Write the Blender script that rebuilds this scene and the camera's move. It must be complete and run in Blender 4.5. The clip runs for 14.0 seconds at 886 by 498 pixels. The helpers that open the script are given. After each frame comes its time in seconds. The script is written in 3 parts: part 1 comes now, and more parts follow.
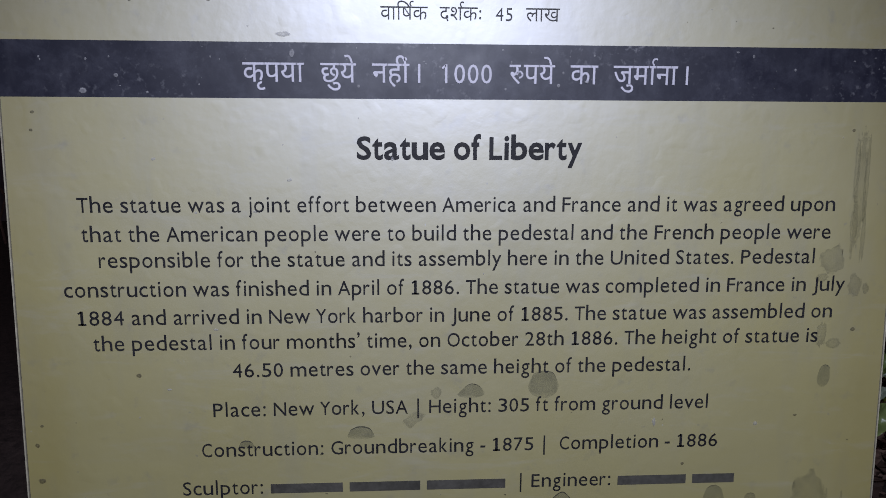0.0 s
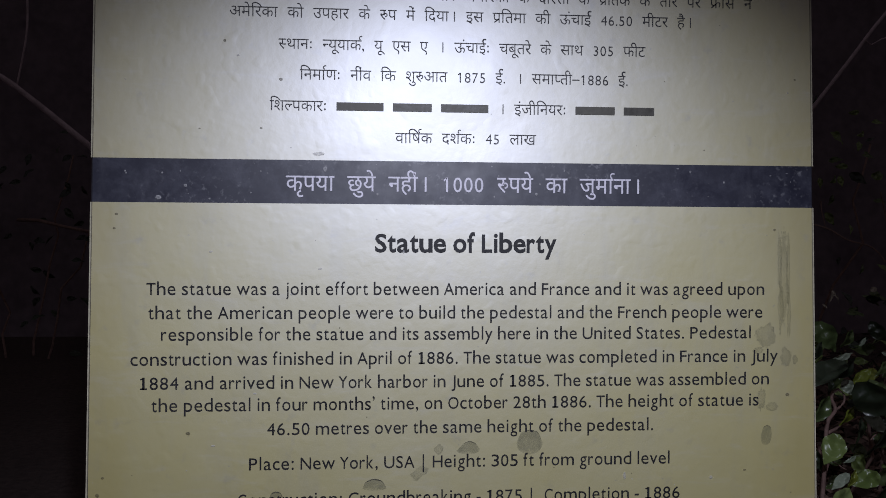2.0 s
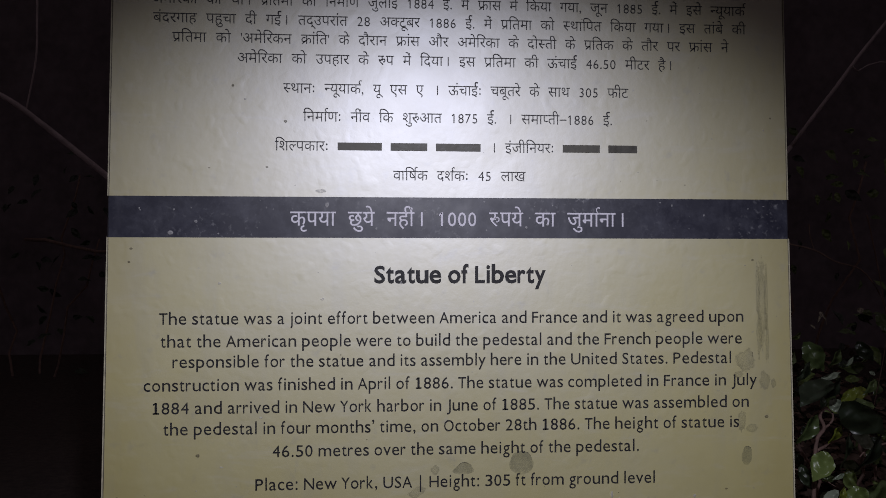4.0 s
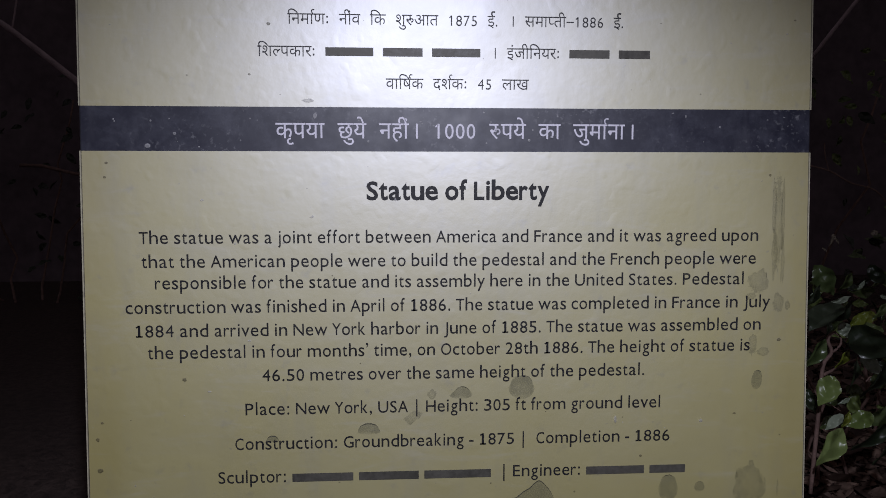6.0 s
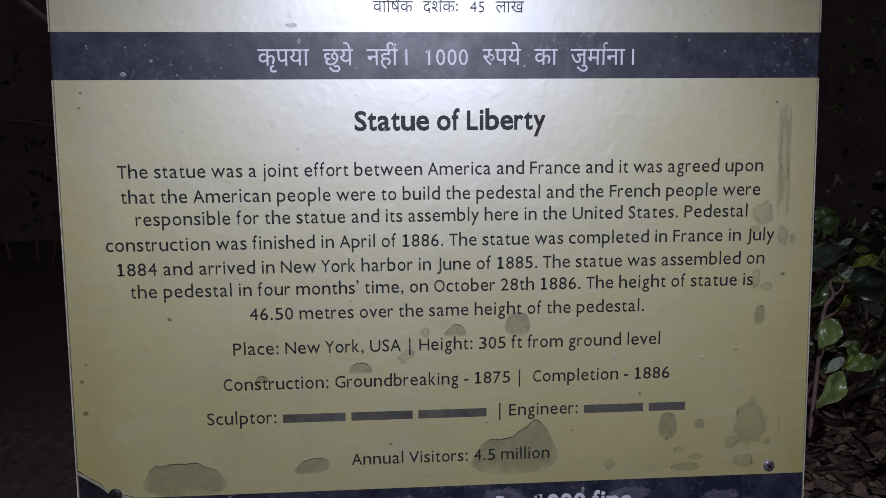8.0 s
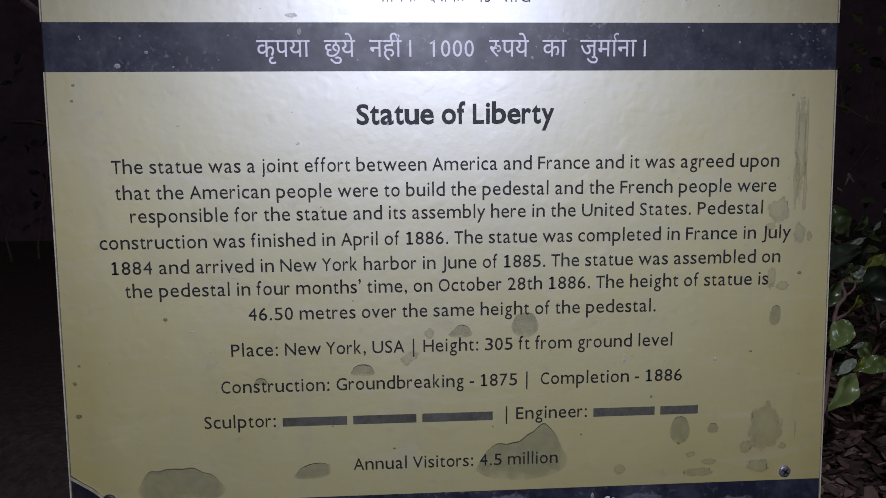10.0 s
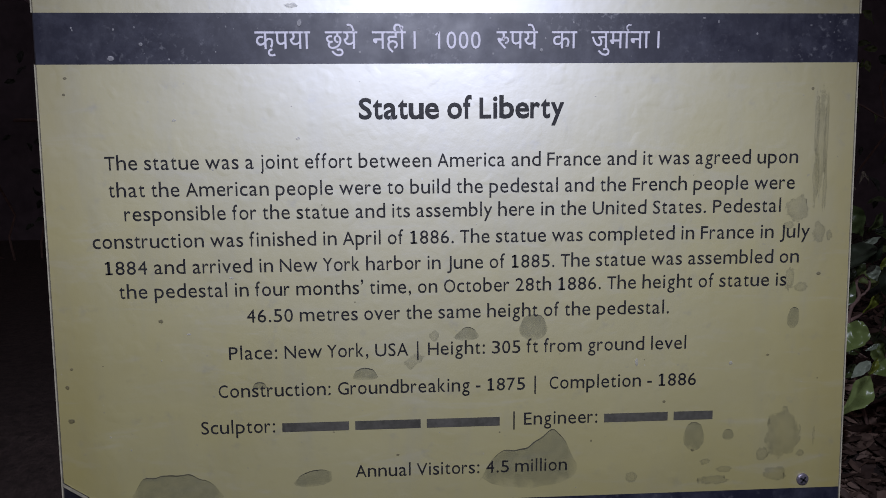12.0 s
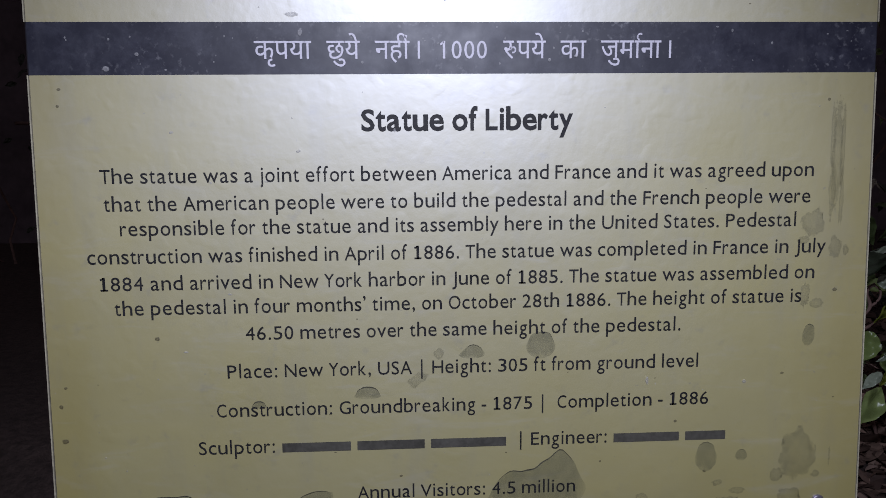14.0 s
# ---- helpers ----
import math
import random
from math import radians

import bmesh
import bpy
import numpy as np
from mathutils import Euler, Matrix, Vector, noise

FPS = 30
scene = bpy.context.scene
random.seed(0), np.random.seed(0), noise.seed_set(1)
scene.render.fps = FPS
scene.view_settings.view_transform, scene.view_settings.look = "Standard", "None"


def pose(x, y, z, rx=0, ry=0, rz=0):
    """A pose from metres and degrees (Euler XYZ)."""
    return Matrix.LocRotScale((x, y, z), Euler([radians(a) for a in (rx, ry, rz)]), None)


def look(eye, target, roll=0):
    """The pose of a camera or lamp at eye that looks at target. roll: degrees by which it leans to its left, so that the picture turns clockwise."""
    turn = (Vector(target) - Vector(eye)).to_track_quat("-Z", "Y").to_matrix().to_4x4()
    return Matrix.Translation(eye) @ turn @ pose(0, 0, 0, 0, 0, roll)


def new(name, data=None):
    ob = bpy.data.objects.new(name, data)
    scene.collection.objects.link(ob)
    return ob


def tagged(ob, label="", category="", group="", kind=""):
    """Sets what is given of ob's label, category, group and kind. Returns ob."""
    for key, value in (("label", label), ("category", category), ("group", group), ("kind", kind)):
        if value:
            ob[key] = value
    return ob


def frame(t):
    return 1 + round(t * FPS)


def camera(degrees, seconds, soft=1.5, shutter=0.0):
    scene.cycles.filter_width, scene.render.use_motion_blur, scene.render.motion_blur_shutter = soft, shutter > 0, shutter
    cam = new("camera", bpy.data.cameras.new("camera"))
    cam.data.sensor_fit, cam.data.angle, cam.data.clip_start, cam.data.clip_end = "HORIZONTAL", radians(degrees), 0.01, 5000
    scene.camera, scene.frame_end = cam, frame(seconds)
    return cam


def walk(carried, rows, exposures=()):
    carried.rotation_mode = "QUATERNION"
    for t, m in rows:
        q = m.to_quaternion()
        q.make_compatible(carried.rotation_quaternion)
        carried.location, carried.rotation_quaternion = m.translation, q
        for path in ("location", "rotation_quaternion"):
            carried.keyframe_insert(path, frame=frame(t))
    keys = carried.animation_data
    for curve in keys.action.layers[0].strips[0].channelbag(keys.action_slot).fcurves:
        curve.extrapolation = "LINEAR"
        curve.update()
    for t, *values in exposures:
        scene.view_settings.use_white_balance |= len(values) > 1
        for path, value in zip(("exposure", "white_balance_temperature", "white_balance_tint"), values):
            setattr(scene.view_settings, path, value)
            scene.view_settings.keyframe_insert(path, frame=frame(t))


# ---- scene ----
cam = camera(60.2, 14.0, 0.9)
PATH = [
    (0, (-0.048, -0.512, 0.843), (0.075, 1.455, 0.501), 0.3),
    (0.5, (-0.05, -0.531, 0.834), (0.094, 1.444, 0.554), 0.4),
    (1, (-0.053, -0.562, 0.828), (0.096, 1.421, 0.61), 0.4),
    (1.5, (-0.06, -0.602, 0.827), (0.085, 1.389, 0.707), 0.4),
    (2, (-0.064, -0.63, 0.826), (0.083, 1.364, 0.799), 0.3),
    (2.2, (-0.063, -0.646, 0.83), (0.08, 1.349, 0.843), 0.2),
    (4.3, (-0.06, -0.668, 0.841), (0.077, 1.328, 0.85), 0.0),
    (4.5, (-0.061, -0.668, 0.834), (0.077, 1.328, 0.819), -0.2),
    (5, (-0.058, -0.653, 0.832), (0.08, 1.34, 0.742), -0.0),
    (5.5, (-0.056, -0.64, 0.833), (0.079, 1.351, 0.698), -0.0),
    (6, (-0.052, -0.629, 0.83), (0.078, 1.359, 0.653), -0.0),
    (6.5, (-0.044, -0.624, 0.826), (0.09, 1.36, 0.609), -0.4),
    (7, (-0.043, -0.62, 0.818), (0.092, 1.359, 0.569), -0.5),
    (7.5, (-0.046, -0.614, 0.812), (0.089, 1.363, 0.544), -0.5),
    (8, (-0.046, -0.608, 0.807), (0.087, 1.368, 0.524), -0.5),
    (10.5, (-0.047, -0.582, 0.801), (0.076, 1.395, 0.522), -0.5),
    (11, (-0.048, -0.575, 0.8), (0.072, 1.402, 0.522), -0.5),
    (11.5, (-0.047, -0.57, 0.8), (0.073, 1.406, 0.517), -0.5),
    (12, (-0.046, -0.567, 0.799), (0.069, 1.409, 0.517), -0.5),
    (12.5, (-0.046, -0.564, 0.802), (0.068, 1.413, 0.523), -0.5),
    (13, (-0.045, -0.558, 0.804), (0.069, 1.419, 0.529), -0.5),
    (13.5, (-0.047, -0.552, 0.806), (0.064, 1.425, 0.529), -0.5),
    (14, (-0.047, -0.549, 0.807), (0.063, 1.428, 0.528), -0.5),
]
STOPS = ((0.0, -0.06, 6250, 10), (1.0, -0.03, 6250, 10), (2.0, -0.09, 6450, 10), (4.3, -0.29, 6950, 11), (5.0, -0.24, 6900, 11),
         (6.5, -0.06, 6500, 11), (8.0, 0.07, 6350, 11), (14.0, 0.08, 6350, 11))
walk(cam, [(t, look(eye, target, roll)) for t, eye, target, roll in PATH], STOPS)

# ---- world, light, exposure ----
night = bpy.data.worlds.new("night")
night.use_nodes = True
night.node_tree.nodes["Background"].inputs[0].default_value = (0.62, 0.53, 0.61, 1)
night.node_tree.nodes["Background"].inputs[1].default_value = 0.062
scene.world = night

# a hand torch held above the camera, the only light at night
torch = bpy.data.lights.new("torch", "SPOT")
torch.energy, torch.spot_size, torch.spot_blend = 20.2, radians(88), 0.8
torch.shadow_soft_size, torch.color = 0.012, (0.895, 0.93, 1.13)
new("torch", torch).matrix_world = look((0.003, -0.73, 1.135), (-0.03, 0.0, 0.435))


# ---- materials ----
class Nodes:
    """A short way to write node materials."""

    def __init__(self, name):
        self.mat = bpy.data.materials.new(name)
        self.mat.use_nodes = True
        self.tree = self.mat.node_tree
        self.bsdf = self.tree.nodes["Principled BSDF"]
        self.out = self.tree.nodes["Material Output"]

    def add(self, kind, **sockets):
        node = self.tree.nodes.new(kind)
        for key, value in sockets.items():
            self.put(node, key.replace("_", " "), value)
        return node

    def put(self, node, key, value):
        socket = node.inputs[int(key[1:])] if key[0] == "i" and key[1:].isdigit() else node.inputs[key]
        if isinstance(value, bpy.types.NodeSocket):
            self.tree.links.new(value, socket)
        else:
            socket.default_value = value

    def math(self, op, a, b=0.0, clamp=False):
        node = self.add("ShaderNodeMath", i0=a, i1=b)
        node.operation, node.use_clamp = op, clamp
        return node.outputs[0]

    def noise(self, where, scale, detail=4.0, rough=0.55, warp=0.0):
        return self.add("ShaderNodeTexNoise", Vector=where, Scale=scale, Detail=detail, Roughness=rough, Distortion=warp).outputs["Fac"]

    def ramp(self, value, low, high, to_low=0.0, to_high=1.0):
        return self.add("ShaderNodeMapRange", i0=value, i1=low, i2=high, i3=to_low, i4=to_high).outputs[0]

    def mix(self, factor, a, b):
        node = self.add("ShaderNodeMix")
        node.data_type = "RGBA"
        for socket, value in ((node.inputs[0], factor), (node.inputs[6], a), (node.inputs[7], b)):
            if isinstance(value, bpy.types.NodeSocket):
                self.tree.links.new(value, socket)
            else:
                socket.default_value = value
        return node.outputs[2]

    def place(self):
        return self.add("ShaderNodeTexCoord").outputs["Object"]

    def bump(self, height, strength, distance):
        self.put(self.bsdf, "Normal", self.add("ShaderNodeBump", Height=height, Strength=strength, Distance=distance).outputs[0])

    def set(self, **sockets):
        for key, value in sockets.items():
            self.put(self.bsdf, key.replace("_", " "), value)
        return self


def rgb(r, g, b):
    return (r, g, b, 1.0)


def cream_vinyl():
    """Cream print, unevenly yellowed, most of all along its margins, over pearly reflective sheeting that shines white."""
    n = Nodes("cream_vinyl")
    p = n.place()
    cloud = n.noise(p, 5.0, 5.0, 0.6)
    ink = n.mix(n.ramp(cloud, 0.3, 0.7), rgb(0.60, 0.53, 0.19), rgb(0.585, 0.50, 0.135))
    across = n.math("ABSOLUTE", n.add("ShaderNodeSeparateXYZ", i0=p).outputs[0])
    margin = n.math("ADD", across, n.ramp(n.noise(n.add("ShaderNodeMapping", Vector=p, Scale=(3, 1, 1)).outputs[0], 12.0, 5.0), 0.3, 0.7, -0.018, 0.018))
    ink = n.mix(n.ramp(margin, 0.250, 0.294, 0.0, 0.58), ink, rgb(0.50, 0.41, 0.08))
    smear = n.noise(n.add("ShaderNodeMapping", Vector=p, Scale=(14, 1, 3)).outputs[0], 2.5, 6.0, 0.65)
    ink = n.mix(n.ramp(smear, 0.5, 0.8, 0.0, 0.3), ink, rgb(0.36, 0.35, 0.28))
    scuff = n.noise(n.add("ShaderNodeMapping", Vector=p, Scale=(4, 1, 22)).outputs[0], 3.0, 7.0, 0.7, 0.8)
    ink = n.mix(n.ramp(scuff, 0.54, 0.72, 0.0, 0.24), ink, rgb(0.72, 0.70, 0.62))
    fleck = n.noise(p, 190.0, 3.0, 0.5)
    ink = n.mix(n.ramp(fleck, 0.70, 0.76, 0.0, 0.45), ink, rgb(0.26, 0.24, 0.17))
    ink = n.mix(n.ramp(fleck, 0.27, 0.22, 0.0, 0.5), ink, rgb(0.78, 0.77, 0.74))
    grime = n.noise(p, 60.0, 4.0, 0.6)
    ink = n.mix(n.ramp(grime, 0.60, 0.76, 0.0, 0.4), ink, rgb(0.30, 0.28, 0.19))
    n.set(Base_Color=ink, Roughness=0.5, Specular_IOR_Level=0.6)
    dent = n.ramp(n.noise(p, 55.0, 1.0), 0.58, 0.80, 0.0, 0.3)
    n.bump(n.math("ADD", n.math("ADD", n.noise(p, 22.0, 3.0), dent), n.math("MULTIPLY", n.noise(p, 160.0, 3.0), 0.2)), 0.09, 0.004)
    pearl = n.add("ShaderNodeBsdfPrincipled", Base_Color=rgb(0.83, 0.87, 1.0), Metallic=1.0, Normal=n.bsdf.inputs["Normal"].links[0].from_socket,
                  Roughness=n.ramp(n.noise(p, 9.0, 5.0), 0.3, 0.7, 0.475, 0.535))
    rubbed = n.ramp(n.noise(n.add("ShaderNodeMapping", Vector=p, Scale=(5, 1, 9)).outputs[0], 2.0, 6.0, 0.7, 0.5), 0.35, 0.75, 0.405, 0.335)
    n.put(n.out, "Surface", n.add("ShaderNodeMixShader", Fac=rubbed, i1=n.bsdf.outputs[0], i2=pearl.outputs[0]).outputs[0])
    return n.mat


def black_vinyl():
    """Near-black printed band with dust, smudges and pale flecks."""
    n = Nodes("black_vinyl")
    p = n.place()
    dust = n.ramp(n.noise(p, 34.0, 9.0, 0.78, 0.2), 0.45, 0.74, 0.0, 0.15)
    ink = n.mix(dust, rgb(0.012, 0.013, 0.029), rgb(0.33, 0.34, 0.42))
    streak = n.noise(n.add("ShaderNodeMapping", Vector=p, Scale=(30, 1, 5)).outputs[0], 2.0, 4.0)
    ink = n.mix(n.ramp(streak, 0.58, 0.8, 0.0, 0.06), ink, rgb(0.5, 0.5, 0.55))
    patch = n.ramp(n.noise(p, 16.0, 4.0), 0.46, 0.66)
    fleck = n.math("MULTIPLY", n.ramp(n.noise(p, 210.0, 4.0, 0.6), 0.56, 0.70, 0.0, 0.34), patch)
    ink = n.mix(fleck, ink, rgb(0.5, 0.5, 0.52))
    n.set(Base_Color=ink, Roughness=n.ramp(n.noise(p, 35.0, 5.0), 0.3, 0.7, 0.40, 0.55), Specular_IOR_Level=0.8)
    n.bump(n.noise(p, 22.0, 3.0), 0.12, 0.004)
    return n.mat


def plain(name, colour, rough, metal=0.0, spread=0.25, scale=40.0, spec=0.5):
    """One colour with two scales of wear."""
    n = Nodes(name)
    p = n.place()
    wear = n.math("ADD", n.math("MULTIPLY", n.noise(p, scale, 5.0), 0.6), n.math("MULTIPLY", n.noise(p, scale * 7, 3.0), 0.4))
    dark = rgb(*[c * (1 - spread) for c in colour])
    light = rgb(*[min(1, c * (1 + spread)) for c in colour])
    n.set(Base_Color=n.mix(n.ramp(wear, 0.35, 0.65), dark, light), Roughness=n.ramp(wear, 0.3, 0.7, max(0.05, rough - 0.1), rough + 0.1), Metallic=metal, Specular_IOR_Level=spec)
    n.bump(wear, 0.2, 0.002)
    return n.mat


def wet_patch(name, colour, alpha, soft=0.8):
    """A see-through discoloured patch where the laminate has lifted."""
    n = Nodes(name)
    p = n.place()
    box_place = n.add("ShaderNodeTexCoord").outputs["Generated"]
    axes = n.add("ShaderNodeSeparateXYZ", i0=box_place)
    u, w = [n.math("MULTIPLY", n.math("SUBTRACT", axes.outputs[k], 0.5), 2.0) for k in (0, 2)]
    out = n.math("ADD", n.math("SQRT", n.math("ADD", n.math("MULTIPLY", u, u), n.math("MULTIPLY", w, w))), n.ramp(n.noise(p, 110.0, 6.0, 0.75), 0.3, 0.7, -0.34, 0.34))
    n.bump(n.ramp(out, soft - 0.2, soft + 0.2, 1.0, 0.0), 0.35, 0.003)
    patchy = n.ramp(n.noise(p, 90.0, 5.0, 0.7), 0.35, 0.65, 0.55, 1.0)
    ring = n.ramp(out, soft - 0.4, soft, 0.6, 1.0)
    fade = n.math("MULTIPLY", n.math("MULTIPLY", n.ramp(out, soft, soft + 0.22, alpha, 0.0), patchy), ring)
    n.set(Base_Color=n.mix(n.noise(p, 120.0, 3.0), rgb(*[c * 0.7 for c in colour]), rgb(*colour)), Roughness=0.5, Alpha=fade)
    return n.mat


def blister_skin(name, colour, alpha):
    """Lifted laminate: clear-cut above, fading out below and to the sides."""
    n = Nodes(name)
    p = n.place()
    axes = n.add("ShaderNodeSeparateXYZ", i0=n.add("ShaderNodeTexCoord").outputs["Generated"])
    ragged = n.ramp(n.noise(p, 70.0, 5.0, 0.65), 0.3, 0.7, -0.16, 0.16)
    up = n.ramp(n.math("ADD", axes.outputs[2], ragged), -0.1, 0.22)
    edge = n.ramp(n.math("ABSOLUTE", n.math("SUBTRACT", axes.outputs[0], 0.5)), 0.5, 0.40, 0.3, 1.0)
    patchy = n.ramp(n.noise(p, 120.0, 4.0, 0.6), 0.35, 0.65, 0.65, 1.0)
    fade = n.math("MULTIPLY", n.math("MULTIPLY", n.math("MULTIPLY", up, edge), patchy), alpha)
    n.set(Base_Color=n.mix(n.noise(p, 60.0, 3.0), rgb(*[c * 0.75 for c in colour]), rgb(*colour)), Roughness=0.45, Alpha=fade)
    n.bump(n.noise(p, 90.0, 4.0), 0.3, 0.002)
    return n.mat


def leaf_skin(name, dark, light, rough):
    n = Nodes(name)
    tone = n.add("ShaderNodeObjectInfo").outputs["Random"]
    p = n.place()
    fine = n.noise(p, 60.0, 4.0)
    colour = n.mix(n.math("ADD", n.math("MULTIPLY", tone, 0.7), n.math("MULTIPLY", fine, 0.3)), rgb(*dark), rgb(*light))
    n.set(Base_Color=colour, Roughness=n.ramp(fine, 0.3, 0.7, rough - 0.08, rough + 0.12), Specular_IOR_Level=0.85)
    n.bump(n.noise(p, 3.2, 0.0), 0.5, 0.08)
    return n.mat


def litter_skin():
    n = Nodes("dead_leaf")
    tone = n.math("POWER", n.add("ShaderNodeNewGeometry").outputs["Random Per Island"], 1.7)
    fine = n.noise(n.place(), 45.0, 5.0)
    colour = n.mix(tone, rgb(0.11, 0.068, 0.054), rgb(0.52, 0.35, 0.27))
    n.set(Base_Color=n.mix(n.ramp(fine, 0.35, 0.65, 0.0, 0.5), colour, rgb(0.03, 0.018, 0.012)), Roughness=0.62)
    n.bump(fine, 0.4, 0.004)
    return n.mat


def soil_skin():
    n = Nodes("soil")
    p = n.place()
    big, small = n.noise(p, 3.0, 6.0, 0.6), n.noise(p, 55.0, 6.0, 0.7)
    colour = n.mix(big, rgb(0.075, 0.052, 0.045), rgb(0.15, 0.105, 0.09))
    n.set(Base_Color=n.mix(n.ramp(small, 0.4, 0.7), colour, rgb(0.05, 0.035, 0.030)), Roughness=0.92)
    n.bump(small, 0.8, 0.02)
    return n.mat


CREAM, BLACK = cream_vinyl(), black_vinyl()
INK = plain("dark_print", (0.024, 0.0235, 0.026), 0.5, spread=0.35, spec=0.3)
INK_THIN = plain("thin_dark_print", (0.055, 0.054, 0.058), 0.5, spread=0.35, spec=0.3)
FAINT = plain("faint_print", (0.095, 0.09, 0.075), 0.5, spread=0.3, spec=0.35)
WHITE = plain("white_print", (0.69, 0.67, 0.75), 0.5, spread=0.12)
PANEL = plain("dark_panel", (0.018, 0.017, 0.024), 0.4, spread=0.4)
RIM = plain("cut_sheet_edge", (0.50, 0.46, 0.34), 0.4, spread=0.3, scale=90.0)
STEEL = plain("black_painted_steel", (0.015, 0.015, 0.017), 0.45, spread=0.3)
SCREW = plain("zinc_screw", (0.30, 0.27, 0.32), 0.45, 0.7, spread=0.35, scale=200.0)
SCREW_DARK = plain("rusted_screw", (0.05, 0.04, 0.045), 0.5, 0.6, spread=0.4, scale=200.0)
SOCKET = plain("screw_slot", (0.01, 0.01, 0.012), 0.7)
STAIN = wet_patch("lifted_laminate", (0.20, 0.195, 0.13), 0.30)
BLISTER = blister_skin("blister", (0.17, 0.175, 0.12), 0.34)
DRIP = wet_patch("dried_drip", (0.22, 0.21, 0.13), 0.26, 0.7)
CREASE = plain("creased_laminate", (0.085, 0.08, 0.055), 0.6, spread=0.5, scale=120.0)
MUD = wet_patch("mud_speck", (0.13, 0.11, 0.07), 0.75, 0.55)
CHIP = wet_patch("white_chip", (0.72, 0.71, 0.72), 0.65, 0.6)
SMEAR = wet_patch("grey_smear", (0.45, 0.43, 0.55), 0.34, 0.5)
GREEN = leaf_skin("leaf_green", (0.15, 0.225, 0.05), (0.32, 0.41, 0.14), 0.3)
# leaves turned from the torch: their shade is put into this near-black green
SHADED = leaf_skin("leaf_shaded", (0.014, 0.022, 0.013), (0.05, 0.07, 0.035), 0.36)
# pale green leaves, with the torch's shine on glossy ones put into the colour
PALE_SHINE = leaf_skin("leaf_pale_shine", (0.26, 0.33, 0.22), (0.42, 0.48, 0.36), 0.3)
# weakly lit copy of the green, the lack of light put into the colour
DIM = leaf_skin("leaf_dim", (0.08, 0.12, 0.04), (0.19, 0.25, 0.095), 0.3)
DRY = leaf_skin("leaf_dry", (0.26, 0.21, 0.15), (0.40, 0.33, 0.25), 0.6)
YELLOW = leaf_skin("leaf_yellow", (0.20, 0.25, 0.03), (0.30, 0.34, 0.05), 0.35)
BARK = plain("twig_bark", (0.30, 0.19, 0.16), 0.75, spread=0.4, scale=60.0)
DEAD, SOIL = litter_skin(), soil_skin()


# ---- building helpers ----
def part(name, bm, material, parent=None, label=""):
    """Links a bmesh as one mesh object under a thing or a part."""
    data = bpy.data.meshes.new(name)
    bm.to_mesh(data)
    bm.free()
    return part_data(name, data, material, parent, label)


def part_data(name, data, material, parent=None, label=""):
    if not data.materials:
        data.materials.append(material)
    ob = new(name, data)
    ob.parent = parent
    return tagged(ob, label)


def box(bm, x0, x1, y0, y1, z0, z1, bevel=0.0):
    m = Matrix.Translation(((x0 + x1) / 2, (y0 + y1) / 2, (z0 + z1) / 2)) @ Matrix.Diagonal((x1 - x0, y1 - y0, z1 - z0, 1))
    made = bmesh.ops.create_cube(bm, size=1, matrix=m)
    if bevel:
        edges = {e for v in made["verts"] for e in v.link_edges}
        bmesh.ops.bevel(bm, geom=list(edges), offset=bevel, segments=2, affect="EDGES", profile=0.5)
    return bm


def sheet(points, y, thick):
    """A thin upright sheet with the outline points (x, z); its face is at y, towards the viewer."""
    bm = bmesh.new()
    face = bm.faces.new([bm.verts.new((x, y, z)) for x, z in points])
    face.normal_update()
    if face.normal.y > 0:
        face.normal_flip()
    back = bmesh.ops.extrude_face_region(bm, geom=[face])
    bmesh.ops.translate(bm, verts=[v for v in back["geom"] if isinstance(v, bmesh.types.BMVert)], vec=(0, thick, 0))
    bmesh.ops.recalc_face_normals(bm, faces=bm.faces)
    return bm


# ---- writing ----
glyph_store = {}


def raw_glyph(char, bold):
    """Vertices, faces and width of one letter of the built-in font, one em high."""
    def trace(body):
        curve = bpy.data.curves.new("letter", "FONT")
        curve.body, curve.resolution_u, curve.offset = body, 3, bold
        ob = new("letter", curve)
        bpy.context.view_layer.update()
        seen = ob.evaluated_get(bpy.context.evaluated_depsgraph_get())
        mesh = seen.to_mesh()
        got = [(v.co.x, v.co.y) for v in mesh.vertices], [tuple(f.vertices) for f in mesh.polygons]
        seen.to_mesh_clear()
        bpy.data.objects.remove(ob)
        bpy.data.curves.remove(curve)
        return got

    if (char, bold) not in glyph_store:
        verts, faces = trace(char)
        ends = [max(x for x, y in trace(body)[0]) for body in ("mmmm|", char + "mmmm|")]
        glyph_store[char, bold] = verts, faces, ends[1] - ends[0]
    return glyph_store[char, bold]


# widths of a humanist office typeface, in thousandths of an em
WIDTHS = dict(zip("abcdefghijklmnopqrstuvwxyz", (479, 525, 423, 525, 498, 305, 471, 525, 229, 239, 455, 229, 799, 525, 527, 525, 525, 349, 391, 335, 525, 452, 715, 433, 453, 395)))
WIDTHS.update(zip("ACDEFGHJLNOPRSTUVY", (579, 533, 615, 488, 459, 631, 623, 319, 420, 646, 662, 517, 543, 459, 487, 642, 567, 487)))
WIDTHS.update({" ": 226, ".": 252, ",": 250, ":": 268, "-": 306, "|": 460, "\u2019": 221})


